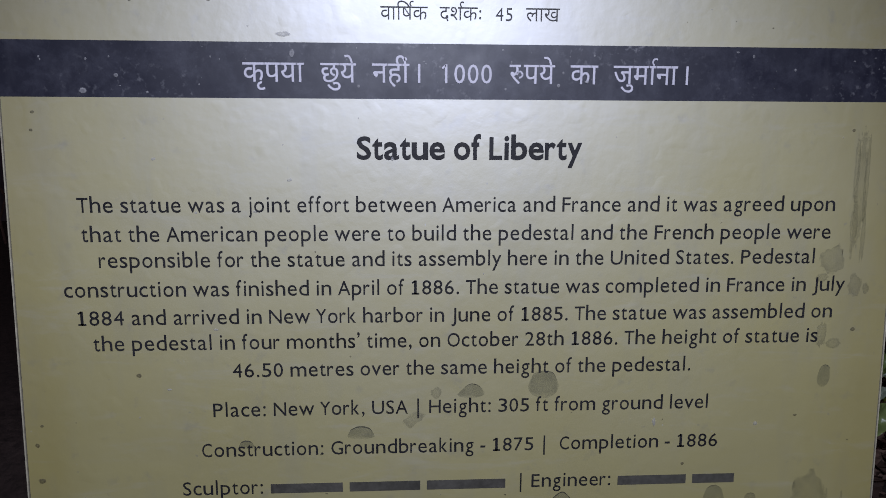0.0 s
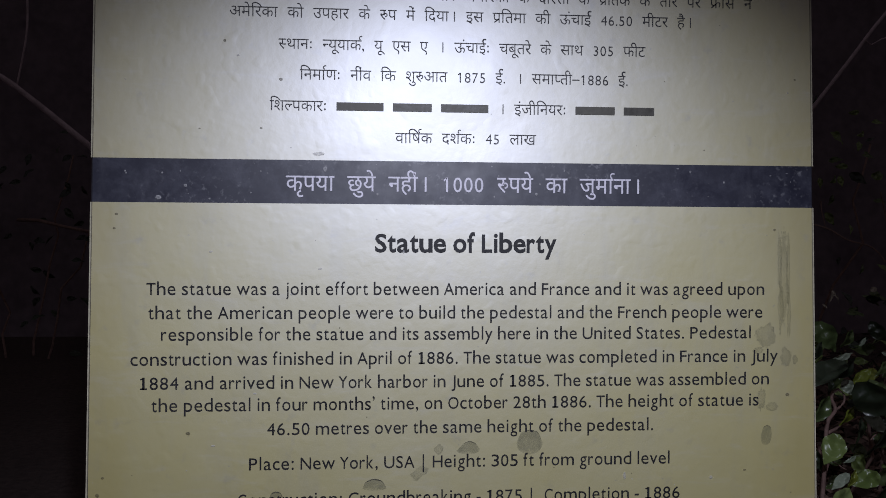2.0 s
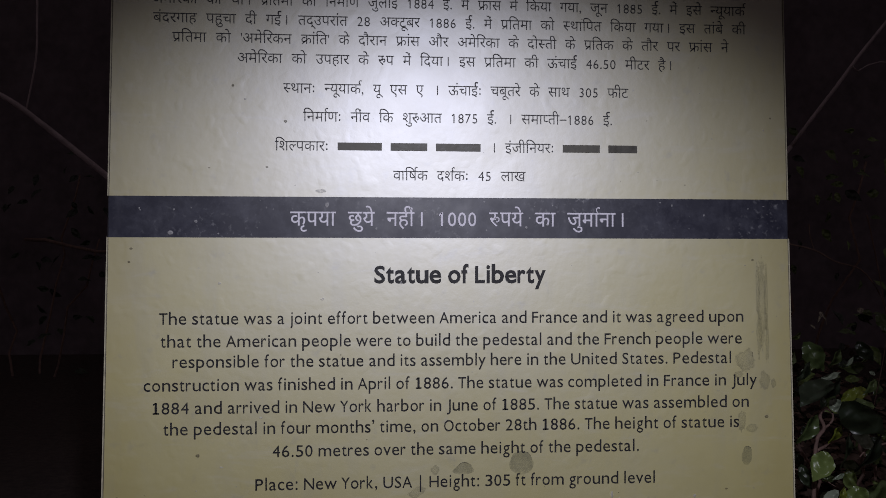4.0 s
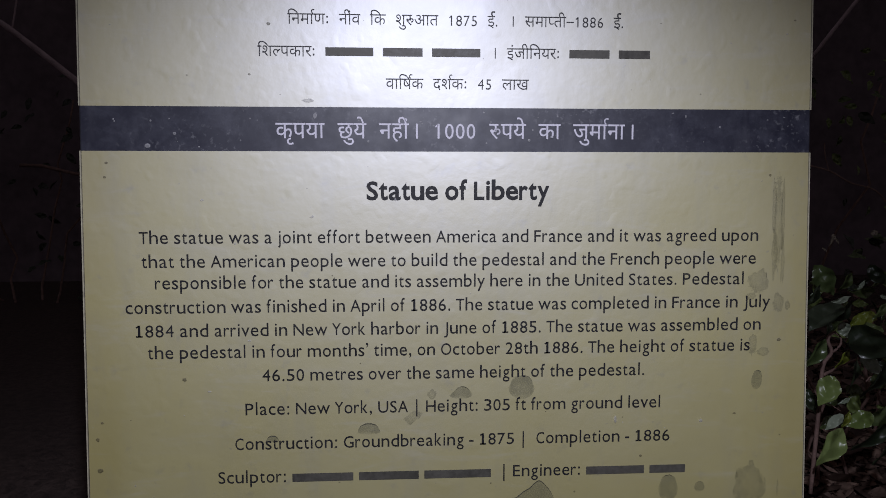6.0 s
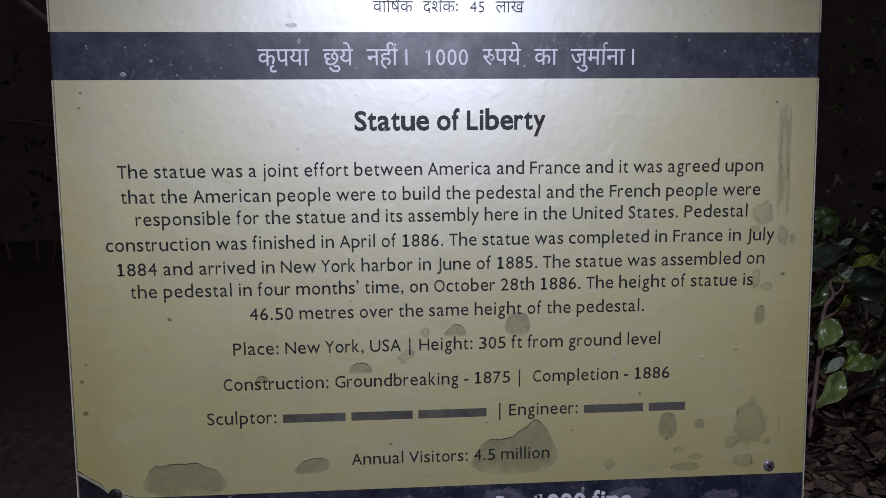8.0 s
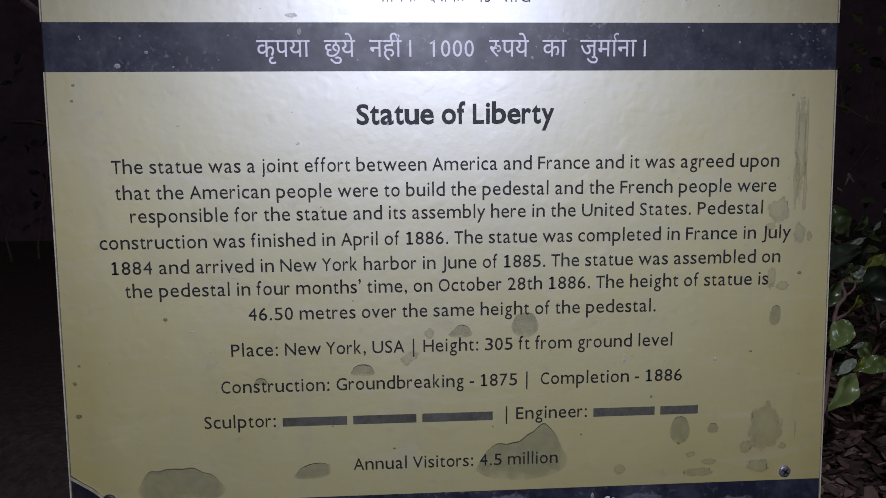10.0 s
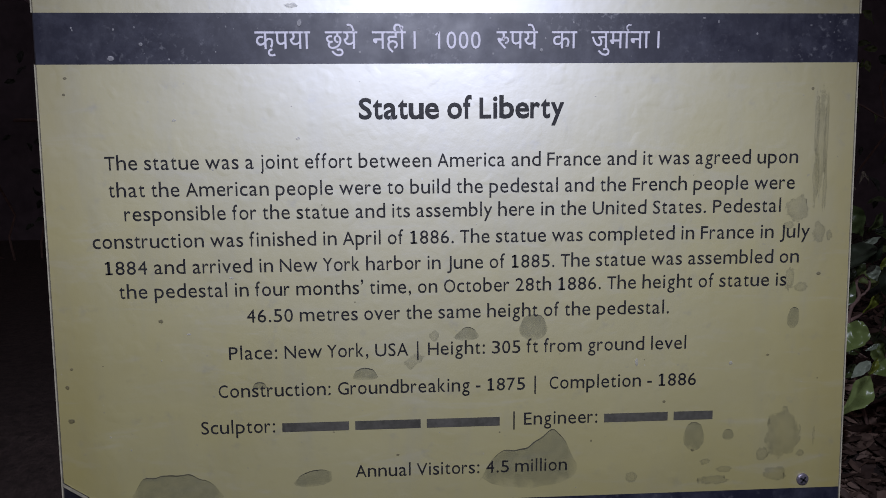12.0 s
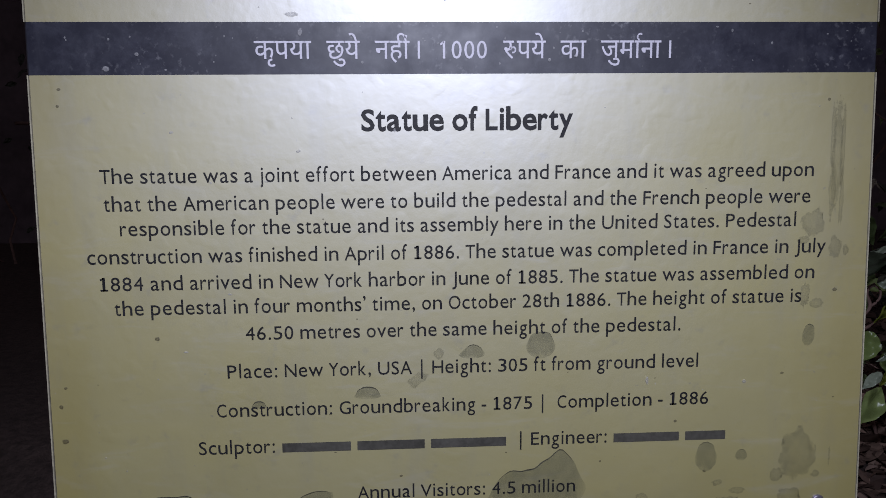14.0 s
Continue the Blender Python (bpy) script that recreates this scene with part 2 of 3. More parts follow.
def latin_layout(text, bold=0.0):
    """Letters of one line, one em high, as polygons, and its plain bars. A name is written <width> and becomes a bar."""
    polys, bars, pen, i = [], [], 0.0, 0
    while i < len(text):
        char = text[i]
        if char == "<":
            stop = text.index(">", i)
            wide = float(text[i + 1:stop])
            bars.append([(pen + 0.04, 0.0), (pen + wide - 0.04, 0.0), (pen + wide - 0.04, 0.45), (pen + 0.04, 0.45)])
            pen, i = pen + wide, stop + 1
            continue
        wide = WIDTHS.get(char, 507) / 1000
        if char != " ":
            verts, faces, _ = raw_glyph(char, bold)
            left, right = min(x for x, y in verts), max(x for x, y in verts)
            tall = 0.925 if char.isupper() or char.isdigit() else 1.035
            gap = 0.015 if char in "vwyAVYT" else 0.12 if char in ".,:il|" else 0.035 if char in "tfrcsz" else 0.05
            gap = gap * 0.35 if bold and gap < 0.1 else gap
            inner = max(right - left, 1e-3)
            fit = min((wide - 2 * gap) / inner, 1.25) if char not in ".,:il|-\u2019" else 0.95
            start = pen + (wide - inner * fit) / 2
            if char == "1":
                mid, thick = pen + wide / 2, 0.075 + 2 * bold
                polys += stroke([(mid, 0.60), (mid - 0.15, 0.52)], thick) + stroke([(mid - 0.16, thick / 2), (mid + 0.17, thick / 2)], thick)
            polys += [[(start + (verts[k][0] - left) * fit, verts[k][1] * tall) for k in face] for face in faces]
        pen += wide
        i += 1
    return polys, bars


def stroke(points, wide):
    """A pen stroke along points, as polygons."""
    polys = []
    for (x0, y0), (x1, y1) in zip(points, points[1:]):
        d = math.hypot(x1 - x0, y1 - y0)
        nx, ny = (y0 - y1) / d * wide / 2, (x1 - x0) / d * wide / 2
        polys.append([(x0 + nx, y0 + ny), (x0 - nx, y0 - ny), (x1 - nx, y1 - ny), (x1 + nx, y1 + ny)])
    return polys


def cut_right(polys, limit):
    """The part of the polygons left of limit."""
    kept = []
    for poly in polys:
        out = []
        for (x0, y0), (x1, y1) in zip(poly, poly[1:] + poly[:1]):
            if x0 <= limit:
                out.append((x0, y0))
            if (x0 <= limit) != (x1 <= limit):
                k = (limit - x0) / (x1 - x0)
                out.append((limit, y0 + k * (y1 - y0)))
        if len(out) > 2:
            kept.append(out)
    return kept


VIRAMA, RA = "\u094d", "\u0930"


def hindi_layout(text, thin, space):
    """One line of Devanagari: half letters, the r-hook, the r-stroke and the short i in their places."""
    polys, bars, pen, i = [], [], 0.0, 0

    def put(char, at, up=0.0):
        verts, faces, wide = raw_glyph(char, thin)
        polys.extend([[(at + verts[k][0], verts[k][1] + up) for k in face] for face in faces])
        return wide

    def stem(char):
        verts = raw_glyph(char, thin)[0]
        return max(x for x, y in verts if y < 0.02)

    while i < len(text):
        char = text[i]
        if char == " ":
            pen, i = pen + space, i + 1
            continue
        if char == "<":
            stop = text.index(">", i)
            wide = float(text[i + 1:stop])
            bars.append([(pen, 0.06), (pen + wide, 0.06), (pen + wide, 0.56), (pen, 0.56)])
            pen, i = pen + wide, stop + 1
            continue
        if not "\u0915" <= char <= "\u0939":
            if char.isascii() and char not in "-.,":
                verts, faces, _ = raw_glyph(char, thin)
                left, right = min(x for x, y in verts), max(x for x, y in verts)
                wide = 0.5 if char.isdigit() else (right - left) * 0.9 + 0.08
                start = pen + (wide - (right - left) * 0.9) / 2
                polys += [[(start + (verts[k][0] - left) * 0.9, verts[k][1] * 0.9) for k in face] for face in faces]
                if char == "1":
                    polys += stroke([(start + 0.03, 0.59), (start - 0.1, 0.48)], 0.065)
                pen += wide
            elif char == "-":
                polys += stroke([(pen + 0.02, 0.3), (pen + 0.52, 0.3)], 0.06)
                pen += 0.54
            else:
                pen += 0.14 if char == "\u0964" else 0.0
                pen += put(char, pen)
            i += 1
            continue
        group = [char]
        i += 1
        while i + 1 < len(text) and text[i] == VIRAMA and "\u0915" <= text[i + 1] <= "\u0939":
            group.append(text[i + 1])
            i += 2
        signs = ""
        while i < len(text) and "\u093e" <= text[i] <= "\u094d" or i < len(text) and text[i] in "\u0902\u0901":
            signs += text[i]
            i += 1
        hook = len(group) > 1 and group[0] == RA
        if hook:
            group = group[1:]
        under = len(group) > 1 and group[-1] == RA
        if under:
            group = group[:-1]
        if "\u093f" in signs:
            pen += put("\u093f", pen)
            signs = signs.replace("\u093f", "")
        for half in group[:-1]:
            verts, faces, wide = raw_glyph(half, thin)
            edge = stem(half) - 0.085 if half != "\u0915" else wide * 0.8
            polys += [[(pen + x, y) for x, y in poly] for poly in cut_right([[verts[k] for k in face] for face in faces], edge)]
            pen += edge
        base = group[-1]
        begin = pen
        pen += put(base, pen)
        if under:
            foot = begin + stem(base) - 0.04
            polys += stroke([(foot, 0.24), (foot - 0.12, 0.16), (foot - 0.3, 0.02)], 0.07)
        for sign in signs:
            if base == RA and sign == "\u0941":
                polys += stroke([(pen - 0.02 + 0.1 * math.cos(a), 0.30 + 0.1 * math.sin(a)) for a in [radians(190 - 30 * k) for k in range(11)]], 0.065)
                pen += 0.13
            else:
                pen += put(sign, pen)
        if hook:
            at = pen - 0.13
            polys += stroke([(at + 0.11 + 0.11 * math.cos(a), 0.75 + 0.11 * math.sin(a)) for a in [radians(250 - 25 * k) for k in range(9)]], 0.06)
    return polys, bars


def write_line(layout, left, right, base, em, material, parent, name="text_line", label="", proud=0.0004):
    """Sets one printed line between left and right, on the base line, as one flat mesh with its bars."""
    polys, bars = layout
    lo, hi = min(x for p in polys + bars for x, y in p), max(x for p in polys + bars for x, y in p)
    k = (right - left) / (hi - lo)

    def settle(x):
        """The print is set a little closer in the middle of a line than at its ends."""
        u = x - (left + right) / 2
        return x - 0.22 * u * ((right - left) ** 2 / 4 - u * u)

    verts, faces = [], []
    for poly in polys + bars:
        turn = sum(x0 * y1 - x1 * y0 for (x0, y0), (x1, y1) in zip(poly, poly[1:] + poly[:1]))
        faces.append(list(range(len(verts), len(verts) + len(poly)))[::1 if turn > 0 else -1])
        verts += [(settle(left + (x - lo) * k), -proud, base + y * (em or k)) for x, y in poly]
    data = bpy.data.meshes.new(name)
    data.from_pydata(verts, [], faces)
    data.materials.append(material)
    data.materials.append(material if material is WHITE else FAINT)
    data.polygons.foreach_set("material_index", [0] * len(polys) + [1] * len(bars))
    return part_data(name, data, material, parent, label)


# ---- ground ----
def bed(x, y):
    """Height of the ground: a planting bed rises gently behind the sign."""
    k = min(1.0, max(0.0, (y - 0.28) / 0.58))
    return 0.29 * k * k * (3 - 2 * k) + 0.03 * noise.noise((x * 1.7, y * 1.7, 0.0)) * max(0.0, 1 - math.hypot(x, y) / 4)


bm = bmesh.new()
bmesh.ops.create_grid(bm, x_segments=80, y_segments=80, size=4)
for v in bm.verts:
    v.co.z = bed(v.co.x, v.co.y)
rim = [e for e in bm.edges if e.is_boundary]
out = bmesh.ops.extrude_edge_only(bm, edges=rim)
for v in out["geom"]:
    if isinstance(v, bmesh.types.BMVert):
        v.co.x, v.co.y = v.co.x * 40, v.co.y * 40
tagged(part("ground", bm, SOIL), "dark bare garden soil under scattered dead leaves", "ground", kind="structure")

bm = box(bmesh.new(), -9, 9, 3.6, 3.8, -0.2, 3.2)
WALL = plain("dull_plaster", (0.21, 0.17, 0.19), 0.9, spread=0.3, scale=3.0)
tagged(part("wall_north", bm, WALL), "dull plastered garden wall in the dark", "wall", kind="structure")

# ---- information sign ----
sign = tagged(new("information_sign"), "weathered cream and black bilingual information sign with peeling laminate", "sign")
TOP, FOOT, BAND_TOP, BAND_FOOT, CREAM_FOOT = 1.27, 0.44, 0.8895, 0.854, 0.518


def half(z, side=1):
    """From the sign's middle to one side at height z: it tapers a little upwards, more on the right."""
    return 0.2999 + (0.855 - z) * (0.0235 if side > 0 else 0.0165)


def field(z0, z1, grow=-0.0012):
    """Outline of the sign between two heights."""
    return [(-half(z0, -1) - grow, z0), (half(z0) + grow, z0), (half(z1) + grow, z1), (-half(z1, -1) - grow, z1)]


part("panel", sheet(field(FOOT, TOP, 0.0001), 0.0012, 0.005), PANEL, sign, "dark composite panel")
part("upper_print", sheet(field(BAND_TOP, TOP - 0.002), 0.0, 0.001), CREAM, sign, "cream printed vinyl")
part("band", sheet(field(BAND_FOOT, BAND_TOP), 0.0, 0.001), BLACK, sign, "dusty black printed band")
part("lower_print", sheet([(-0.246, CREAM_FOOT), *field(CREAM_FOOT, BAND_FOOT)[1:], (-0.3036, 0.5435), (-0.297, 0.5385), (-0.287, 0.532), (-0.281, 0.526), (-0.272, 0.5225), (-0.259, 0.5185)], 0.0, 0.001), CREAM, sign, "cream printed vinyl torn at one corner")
part("foot_band", sheet([(-0.249, FOOT + 0.002), *field(FOOT + 0.002, CREAM_FOOT)[1:3], (-0.246, CREAM_FOOT)], 0.0, 0.001), BLACK, sign, "black printed band, smeared with grey")
for side in (-1, 1):
    for z0, z1 in ((FOOT, BAND_FOOT), (BAND_TOP, TOP)):
        outline = [(side * (half(z, side) + grow), z) for z, grow in ((z0, -0.0006), (z0, 0.0003), (z1, 0.0003), (z1, -0.0006))]
        part("edge_strip", sheet(outline, -0.0004, 0.0016), RIM, sign, "pale cut edge of the sheet")
# pale torn lip along the missing corner
lip = bmesh.new()
for (x0, z0), (x1, z1) in zip([(-0.304, 0.5435), (-0.287, 0.5322), (-0.280, 0.526), (-0.271, 0.5224), (-0.258, 0.5185)], [(-0.287, 0.5322), (-0.280, 0.526), (-0.271, 0.5224), (-0.258, 0.5185), (-0.246, 0.5163)]):
    lip.faces.new([lip.verts.new(c) for c in ((x0, -0.0012, z0), (x0 - 0.0008, -0.0004, z0 - 0.003), (x1 - 0.0008, -0.0004, z1 - 0.003), (x1, -0.0012, z1))])
part("torn_lip", lip, RIM, sign, "white torn vinyl edge")
for side in (-1, 1):
    part("post", box(bmesh.new(), side * 0.2 - 0.02, side * 0.2 + 0.02, 0.022, 0.062, -0.1, 1.2, 0.003), STEEL, sign, "square black steel post")
for z in (0.5, 1.18):
    part("rail", box(bmesh.new(), -0.28, 0.28, 0.006, 0.022, z - 0.015, z + 0.015, 0.002), STEEL, sign)

SIGN_TEXT = (
    ("The statue was a joint effort between America and France and it was agreed upon", 0.257, 0.7795),
    ("that the American people were to build the pedestal and the French people were", 0.2555, 0.760),
    ("responsible for the statue and its assembly here in the United States. Pedestal", 0.2455, 0.7425),
    ("construction was finished in April of 1886. The statue was completed in France in July", 0.2695, 0.7225),
    ("1884 and arrived in New York harbor in June of 1885. The statue was assembled on", 0.262, 0.703),
    ("the pedestal in four months\u2019 time, on October 28th 1886. The height of statue is", 0.253, 0.685),
    ("46.50 metres over the same height of the pedestal.", 0.161, 0.665),
    ("Place: New York, USA | Height: 305 ft from ground level", 0.1755, 0.6365),
    ("Construction: Groundbreaking - 1875 |  Completion - 1886", 0.1845, 0.607),
    ("Sculptor: <3.33> <3.32> <3.74>  | Engineer: <3.31> <2.06>", 0.199, 0.5785),
    ("Annual Visitors: 4.5 million", 0.083, 0.540),
)
write_line(latin_layout("Statue of Liberty", 0.022), -0.0735, 0.0775, 0.815, None, INK, sign, "title_line", "bold dark heading")
for words, reach, base in SIGN_TEXT:
    write_line(latin_layout(words, 0.0), -reach + 0.0005, reach + 0.0005, base, None, INK, sign)
write_line(latin_layout("Rs. 1000 fine", 0.03), 0.038, 0.156, 0.4925, None, WHITE, sign, "warning_line", "bold white lettering")
write_line(latin_layout("<3.2> <1.3> <1.6> <2.6>", 0.0), -0.13, 0.028, 0.4925, None, WHITE, sign, "warning_line", "bold white lettering")

HINDI = (
    ("अमेरिका की थी। प्रतिमा का निर्माण जुलाई 1884 ई. में फ्रांस में किया गया, जून 1885 ई. में इसे न्यूयार्क", -0.263, 0.260, 1.0535, 0.0131),
    ("बंदरगाह पहुचा दी गई। तद्उपरांत 28 अक्टूबर 1886 ई. में प्रतिमा को स्थापित किया गया। इस तांबे की", -0.262, 0.260, 1.037, 0.0131),
    ("प्रतिमा को 'अमेरिकन क्रांति' के दौरान फ्रांस अौर अमेरिका के दोस्ती के प्रतिक के तौर पर फ्रांस ने", -0.246, 0.244, 1.0205, 0.0131),
    ("अमेरिका को उपहार के रुप में दिया। इस प्रतिमा की ऊंचाई 46.50 मीटर है।", -0.191, 0.191, 1.0035, 0.0131),
    ("स्थानः न्यूयार्क, यू एस ए । ऊंचाईः चबूतरे के साथ 305 फीट", -0.152, 0.152, 0.978, 0.0133),
    ("निर्माणः नींव कि शुरुआत 1875 ई. । समाप्ती-1886 ई.", -0.135, 0.137, 0.9535, 0.0133),
    ("शिल्पकारः <3.1> <2.6> <3.2> । इंजीनियरः <2.7> <2.1>", -0.159, 0.160, 0.928, 0.0133),
    ("वार्षिक दर्शकः 45 लाख", -0.0572, 0.0595, 0.903, 0.0133),
)
for words, left, right, base, em in HINDI:
    write_line(hindi_layout(words, -0.006, 0.62), left, right, base + 0.0014, em, INK_THIN, sign)
write_line(hindi_layout("कृपया छुये नहीं। 1000 रुपये का जुर्माना।", 0.002, 0.6), -0.1460, 0.1475, 0.8645, 0.0195, WHITE, sign, "warning_line", "white lettering")
for k, (left, right) in enumerate(((-0.262, 0.262), (-0.255, 0.256), (-0.264, 0.262))):
    write_line(latin_layout(" ".join("<%.2f>" % random.uniform(1.0, 3.4) for _ in range(15))), left, right, 1.070 + 0.0165 * k, 0.0135, INK_THIN, sign)


# stains and damage of the laminate
def blob(x, z, wide, tall, seed, y, rough=0.28, turn=0.0, count=26):
    bm = bmesh.new()
    ring = []
    for k in range(count):
        a = 2 * math.pi * k / count
        r = 1 + rough * noise.noise((math.cos(a) * 1.3 + seed * 7.1, math.sin(a) * 1.3, seed)) + rough * 0.6 * noise.noise((math.cos(a) * 4 + seed, math.sin(a) * 4, seed))
        u, w = wide / 2 * r * math.cos(a), tall / 2 * r * math.sin(a)
        ring.append(bm.verts.new((x + u * math.cos(turn) - w * math.sin(turn), y, z + u * math.sin(turn) + w * math.cos(turn))))
    bm.faces.new(ring)
    bmesh.ops.triangulate(bm, faces=bm.faces)
    bmesh.ops.recalc_face_normals(bm, faces=bm.faces)
    if sum(f.normal.y for f in bm.faces) > 0:
        bmesh.ops.reverse_faces(bm, faces=bm.faces)
    return bm


def stain(x, z, wide, tall, seed, rough=0.28, turn=0.0, material=None, label="greenish grey patch in the laminate"):
    return part("stain", blob(x, z, wide, tall, seed, -0.00015, rough, turn), material or STAIN, sign, label)


def blister(x, z, wide, tall, heights, seed, turn=0.0, crease=(-0.9, 0.9), fat=0.0011, floor=0.35):
    """A lifted patch whose upper outline runs smoothly through seven or so heights, with a dark crease from one share of its width to another."""
    def top(u):
        place = (u + 1) / 2 * (len(heights) - 1)
        k = min(int(place), len(heights) - 2)
        f = place - k
        ends = heights[max(k - 1, 0)], heights[k], heights[k + 1], heights[min(k + 2, len(heights) - 1)]
        h = ends[1] + 0.5 * f * (ends[2] - ends[0] + f * (2 * ends[0] - 5 * ends[1] + 4 * ends[2] - ends[3] + f * (3 * (ends[1] - ends[2]) + ends[3] - ends[0])))
        return h + 0.03 * noise.noise((u * 5, seed, 0.0))

    def spot(u, w):
        a, b = u * wide / 2, w * tall - tall / 2
        return x + a * math.cos(turn) - b * math.sin(turn), z + a * math.sin(turn) + b * math.cos(turn)

    def foot(u):
        return floor * (1 - math.sqrt(1 - u * u)) + 0.03 * noise.noise((u * 5, seed, 7.0))

    bm = bmesh.new()
    last = None
    for k in range(33):
        u = -1 + k / 16
        low = min(foot(u), top(u) - 0.02)
        row = [bm.verts.new((px, -0.00015, pz)) for px, pz in (spot(u, low + (top(u) - low) * j / 4) for j in range(5))]
        if last:
            for j in range(4):
                bm.faces.new((last[j], row[j], row[j + 1], last[j + 1]))
        last = row
    patch = part("stain", bm, BLISTER, sign, "greenish grey blister in the laminate")
    bm = bmesh.new()
    last = None
    for k in range(29):
        u = crease[0] + (crease[1] - crease[0]) * k / 28
        thick = fat * math.sin(math.pi * (k + 0.4) / 28.8) ** 0.7 * (0.7 + 0.6 * abs(noise.noise((u * 5, seed, 2.0))))
        px, pz = spot(u, max(top(u), 0.02))
        pair = bm.verts.new((px, -0.0003, pz + thick / 2)), bm.verts.new((px, -0.0003, pz - thick / 2))
        if last:
            bm.faces.new((last[0], last[1], pair[1], pair[0]))
        last = pair
    part("crease", bm, CREASE, patch, "dark creased upper edge of the blister")


ROUND = (0.50, 0.87, 0.97, 1.0, 0.97, 0.87, 0.50)
ARCH = (0.15, 0.75, 0.94, 1.0, 0.94, 0.75, 0.15)
blister(0.0526, 0.5499, 0.078, 0.047, (0.15, 0.50, 0.66, 0.67, 0.71, 0.87, 1.0, 0.80, 0.40), 1, crease=(-0.72, 0.80), fat=0.0014, floor=0.3)
blister(-0.2188, 0.5320, 0.069, 0.030, (0.45, 0.88, 0.92, 0.97, 0.96, 0.98, 0.86, 0.74, 0.40), 2, crease=(-0.92, 0.86), fat=0.0011)
blister(-0.1158, 0.5400, 0.030, 0.013, (0.35, 0.75, 0.92, 1.0, 0.97, 0.85), 4, 0.08, crease=(-0.8, 0.8), fat=0.0009)
blister(0.1851, 0.5644, 0.0175, 0.0235, ROUND, 5, crease=(-0.95, 0.7), fat=0.0006, floor=0.5)
blister(-0.0733, 0.6225, 0.021, 0.0095, ARCH, 6, crease=(-0.9, 0.9), fat=0.0010)
blister(0.0041, 0.6522, 0.020, 0.0105, (0.3, 0.55, 0.85, 1.0, 0.97, 0.8, 0.4), 7, crease=(-0.4, 0.8), fat=0.0006)
blister(-0.1532, 0.6155, 0.0115, 0.0055, ARCH, 8, crease=(-0.95, 0.95), fat=0.0011)
blister(0.0559, 0.6561, 0.0225, 0.0205, ROUND, 9, crease=(-0.2, 0.9), fat=0.0004, floor=0.5)
blister(0.2608, 0.6592, 0.0100, 0.0168, ROUND, 10, -0.1, crease=(-0.95, 0.95), fat=0.0005, floor=0.5)
blister(0.2129, 0.5650, 0.0098, 0.0090, ROUND, 12, crease=(-0.7, 0.7), fat=0.0004, floor=0.5)
for row in ((0.2555, 0.5655, 0.025, 0.043, 61, 0.62), (0.2425, 0.5480, 0.009, 0.012, 6, 0.6), (0.2730, 0.5480, 0.007, 0.006, 24, 0.5), (0.2520, 0.5310, 0.022, 0.012, 25, 0.8),
            (0.1942, 0.5434, 0.0085, 0.0055, 27, 0.5), (0.2101, 0.5362, 0.0150, 0.0055, 7, 0.5), (0.2030, 0.5275, 0.026, 0.0085, 26, 0.5), (-0.0202, 0.6512, 0.0080, 0.0085, 43, 0.3),
            (0.260, 0.745, 0.018, 0.021, 9, 0.5), (0.253, 0.732, 0.010, 0.006, 28, 0.5), (0.2772, 0.7259, 0.0095, 0.017, 10, 0.45), (0.256, 0.6906, 0.0075, 0.0225, 11, 0.45)):
    stain(*row)
stain(-0.0367, 0.6321, 0.020, 0.009, 15, 0.45, 0.7)
stain(0.2655, 0.6835, 0.012, 0.008, 29, 0.4)
stain(0.2855, 0.7245, 0.005, 0.009, 30, 0.4)
stain(0.135, 0.532, 0.010, 0.010, 20, 0.4)
# dried drips beside the right margin
for x, z, wide, tall, seed in ((0.2705, 0.808, 0.0045, 0.060, 18), (0.2725, 0.770, 0.006, 0.050, 19), (0.2785, 0.800, 0.0035, 0.074, 44), (0.2795, 0.760, 0.004, 0.040, 45), (0.2745, 0.790, 0.010, 0.085, 46), (0.283, 0.563, 0.002, 0.016, 47)):
    stain(x, z, wide, tall, seed, 0.55, 0.02, DRIP, "dried drip down the laminate")
for x, z, size, seed in ((-0.294, 0.592, 0.006, 30), (-0.291, 0.632, 0.003, 31), (-0.295, 0.618, 0.004, 32), (0.279, 0.694, 0.004, 33), (0.184, 0.553, 0.003, 34), (-0.224, 0.667, 0.005, 35), (0.266, 0.835, 0.003, 36), (-0.2798, 0.8445, 0.003, 37), (-0.2815, 0.8331, 0.0025, 44), (-0.195, 0.985, 0.004, 38), (-0.166, 0.915, 0.003, 39), (-0.150, 0.955, 0.004, 40), (0.03, 0.573, 0.002, 41), (0.16, 0.594, 0.003, 42)):
    stain(x, z, size, size * 0.8, seed, 0.5, 0.0, MUD, "small dirt speck")
for x, z, wide, tall, seed in ((0.137, 0.627, 0.003, 0.008, 50), (-0.119, 0.895, 0.010, 0.004, 51), (-0.1145, 0.883, 0.004, 0.006, 52), (-0.247, 0.858, 0.006, 0.004, 53), (0.060, 0.8635, 0.003, 0.003, 54), (0.079, 0.866, 0.003, 0.002, 55), (-0.226, 0.868, 0.004, 0.003, 56), (0.212, 0.624, 0.004, 0.003, 57), (0.113, 0.510, 0.003, 0.008, 58), (0.071, 0.506, 0.002, 0.004, 59), (-0.05, 0.815, 0.002, 0.003, 60)):
    part("chip", blob(x, z, wide, tall, seed, -0.0009, 0.6), CHIP, sign, "pale scuffed chip")

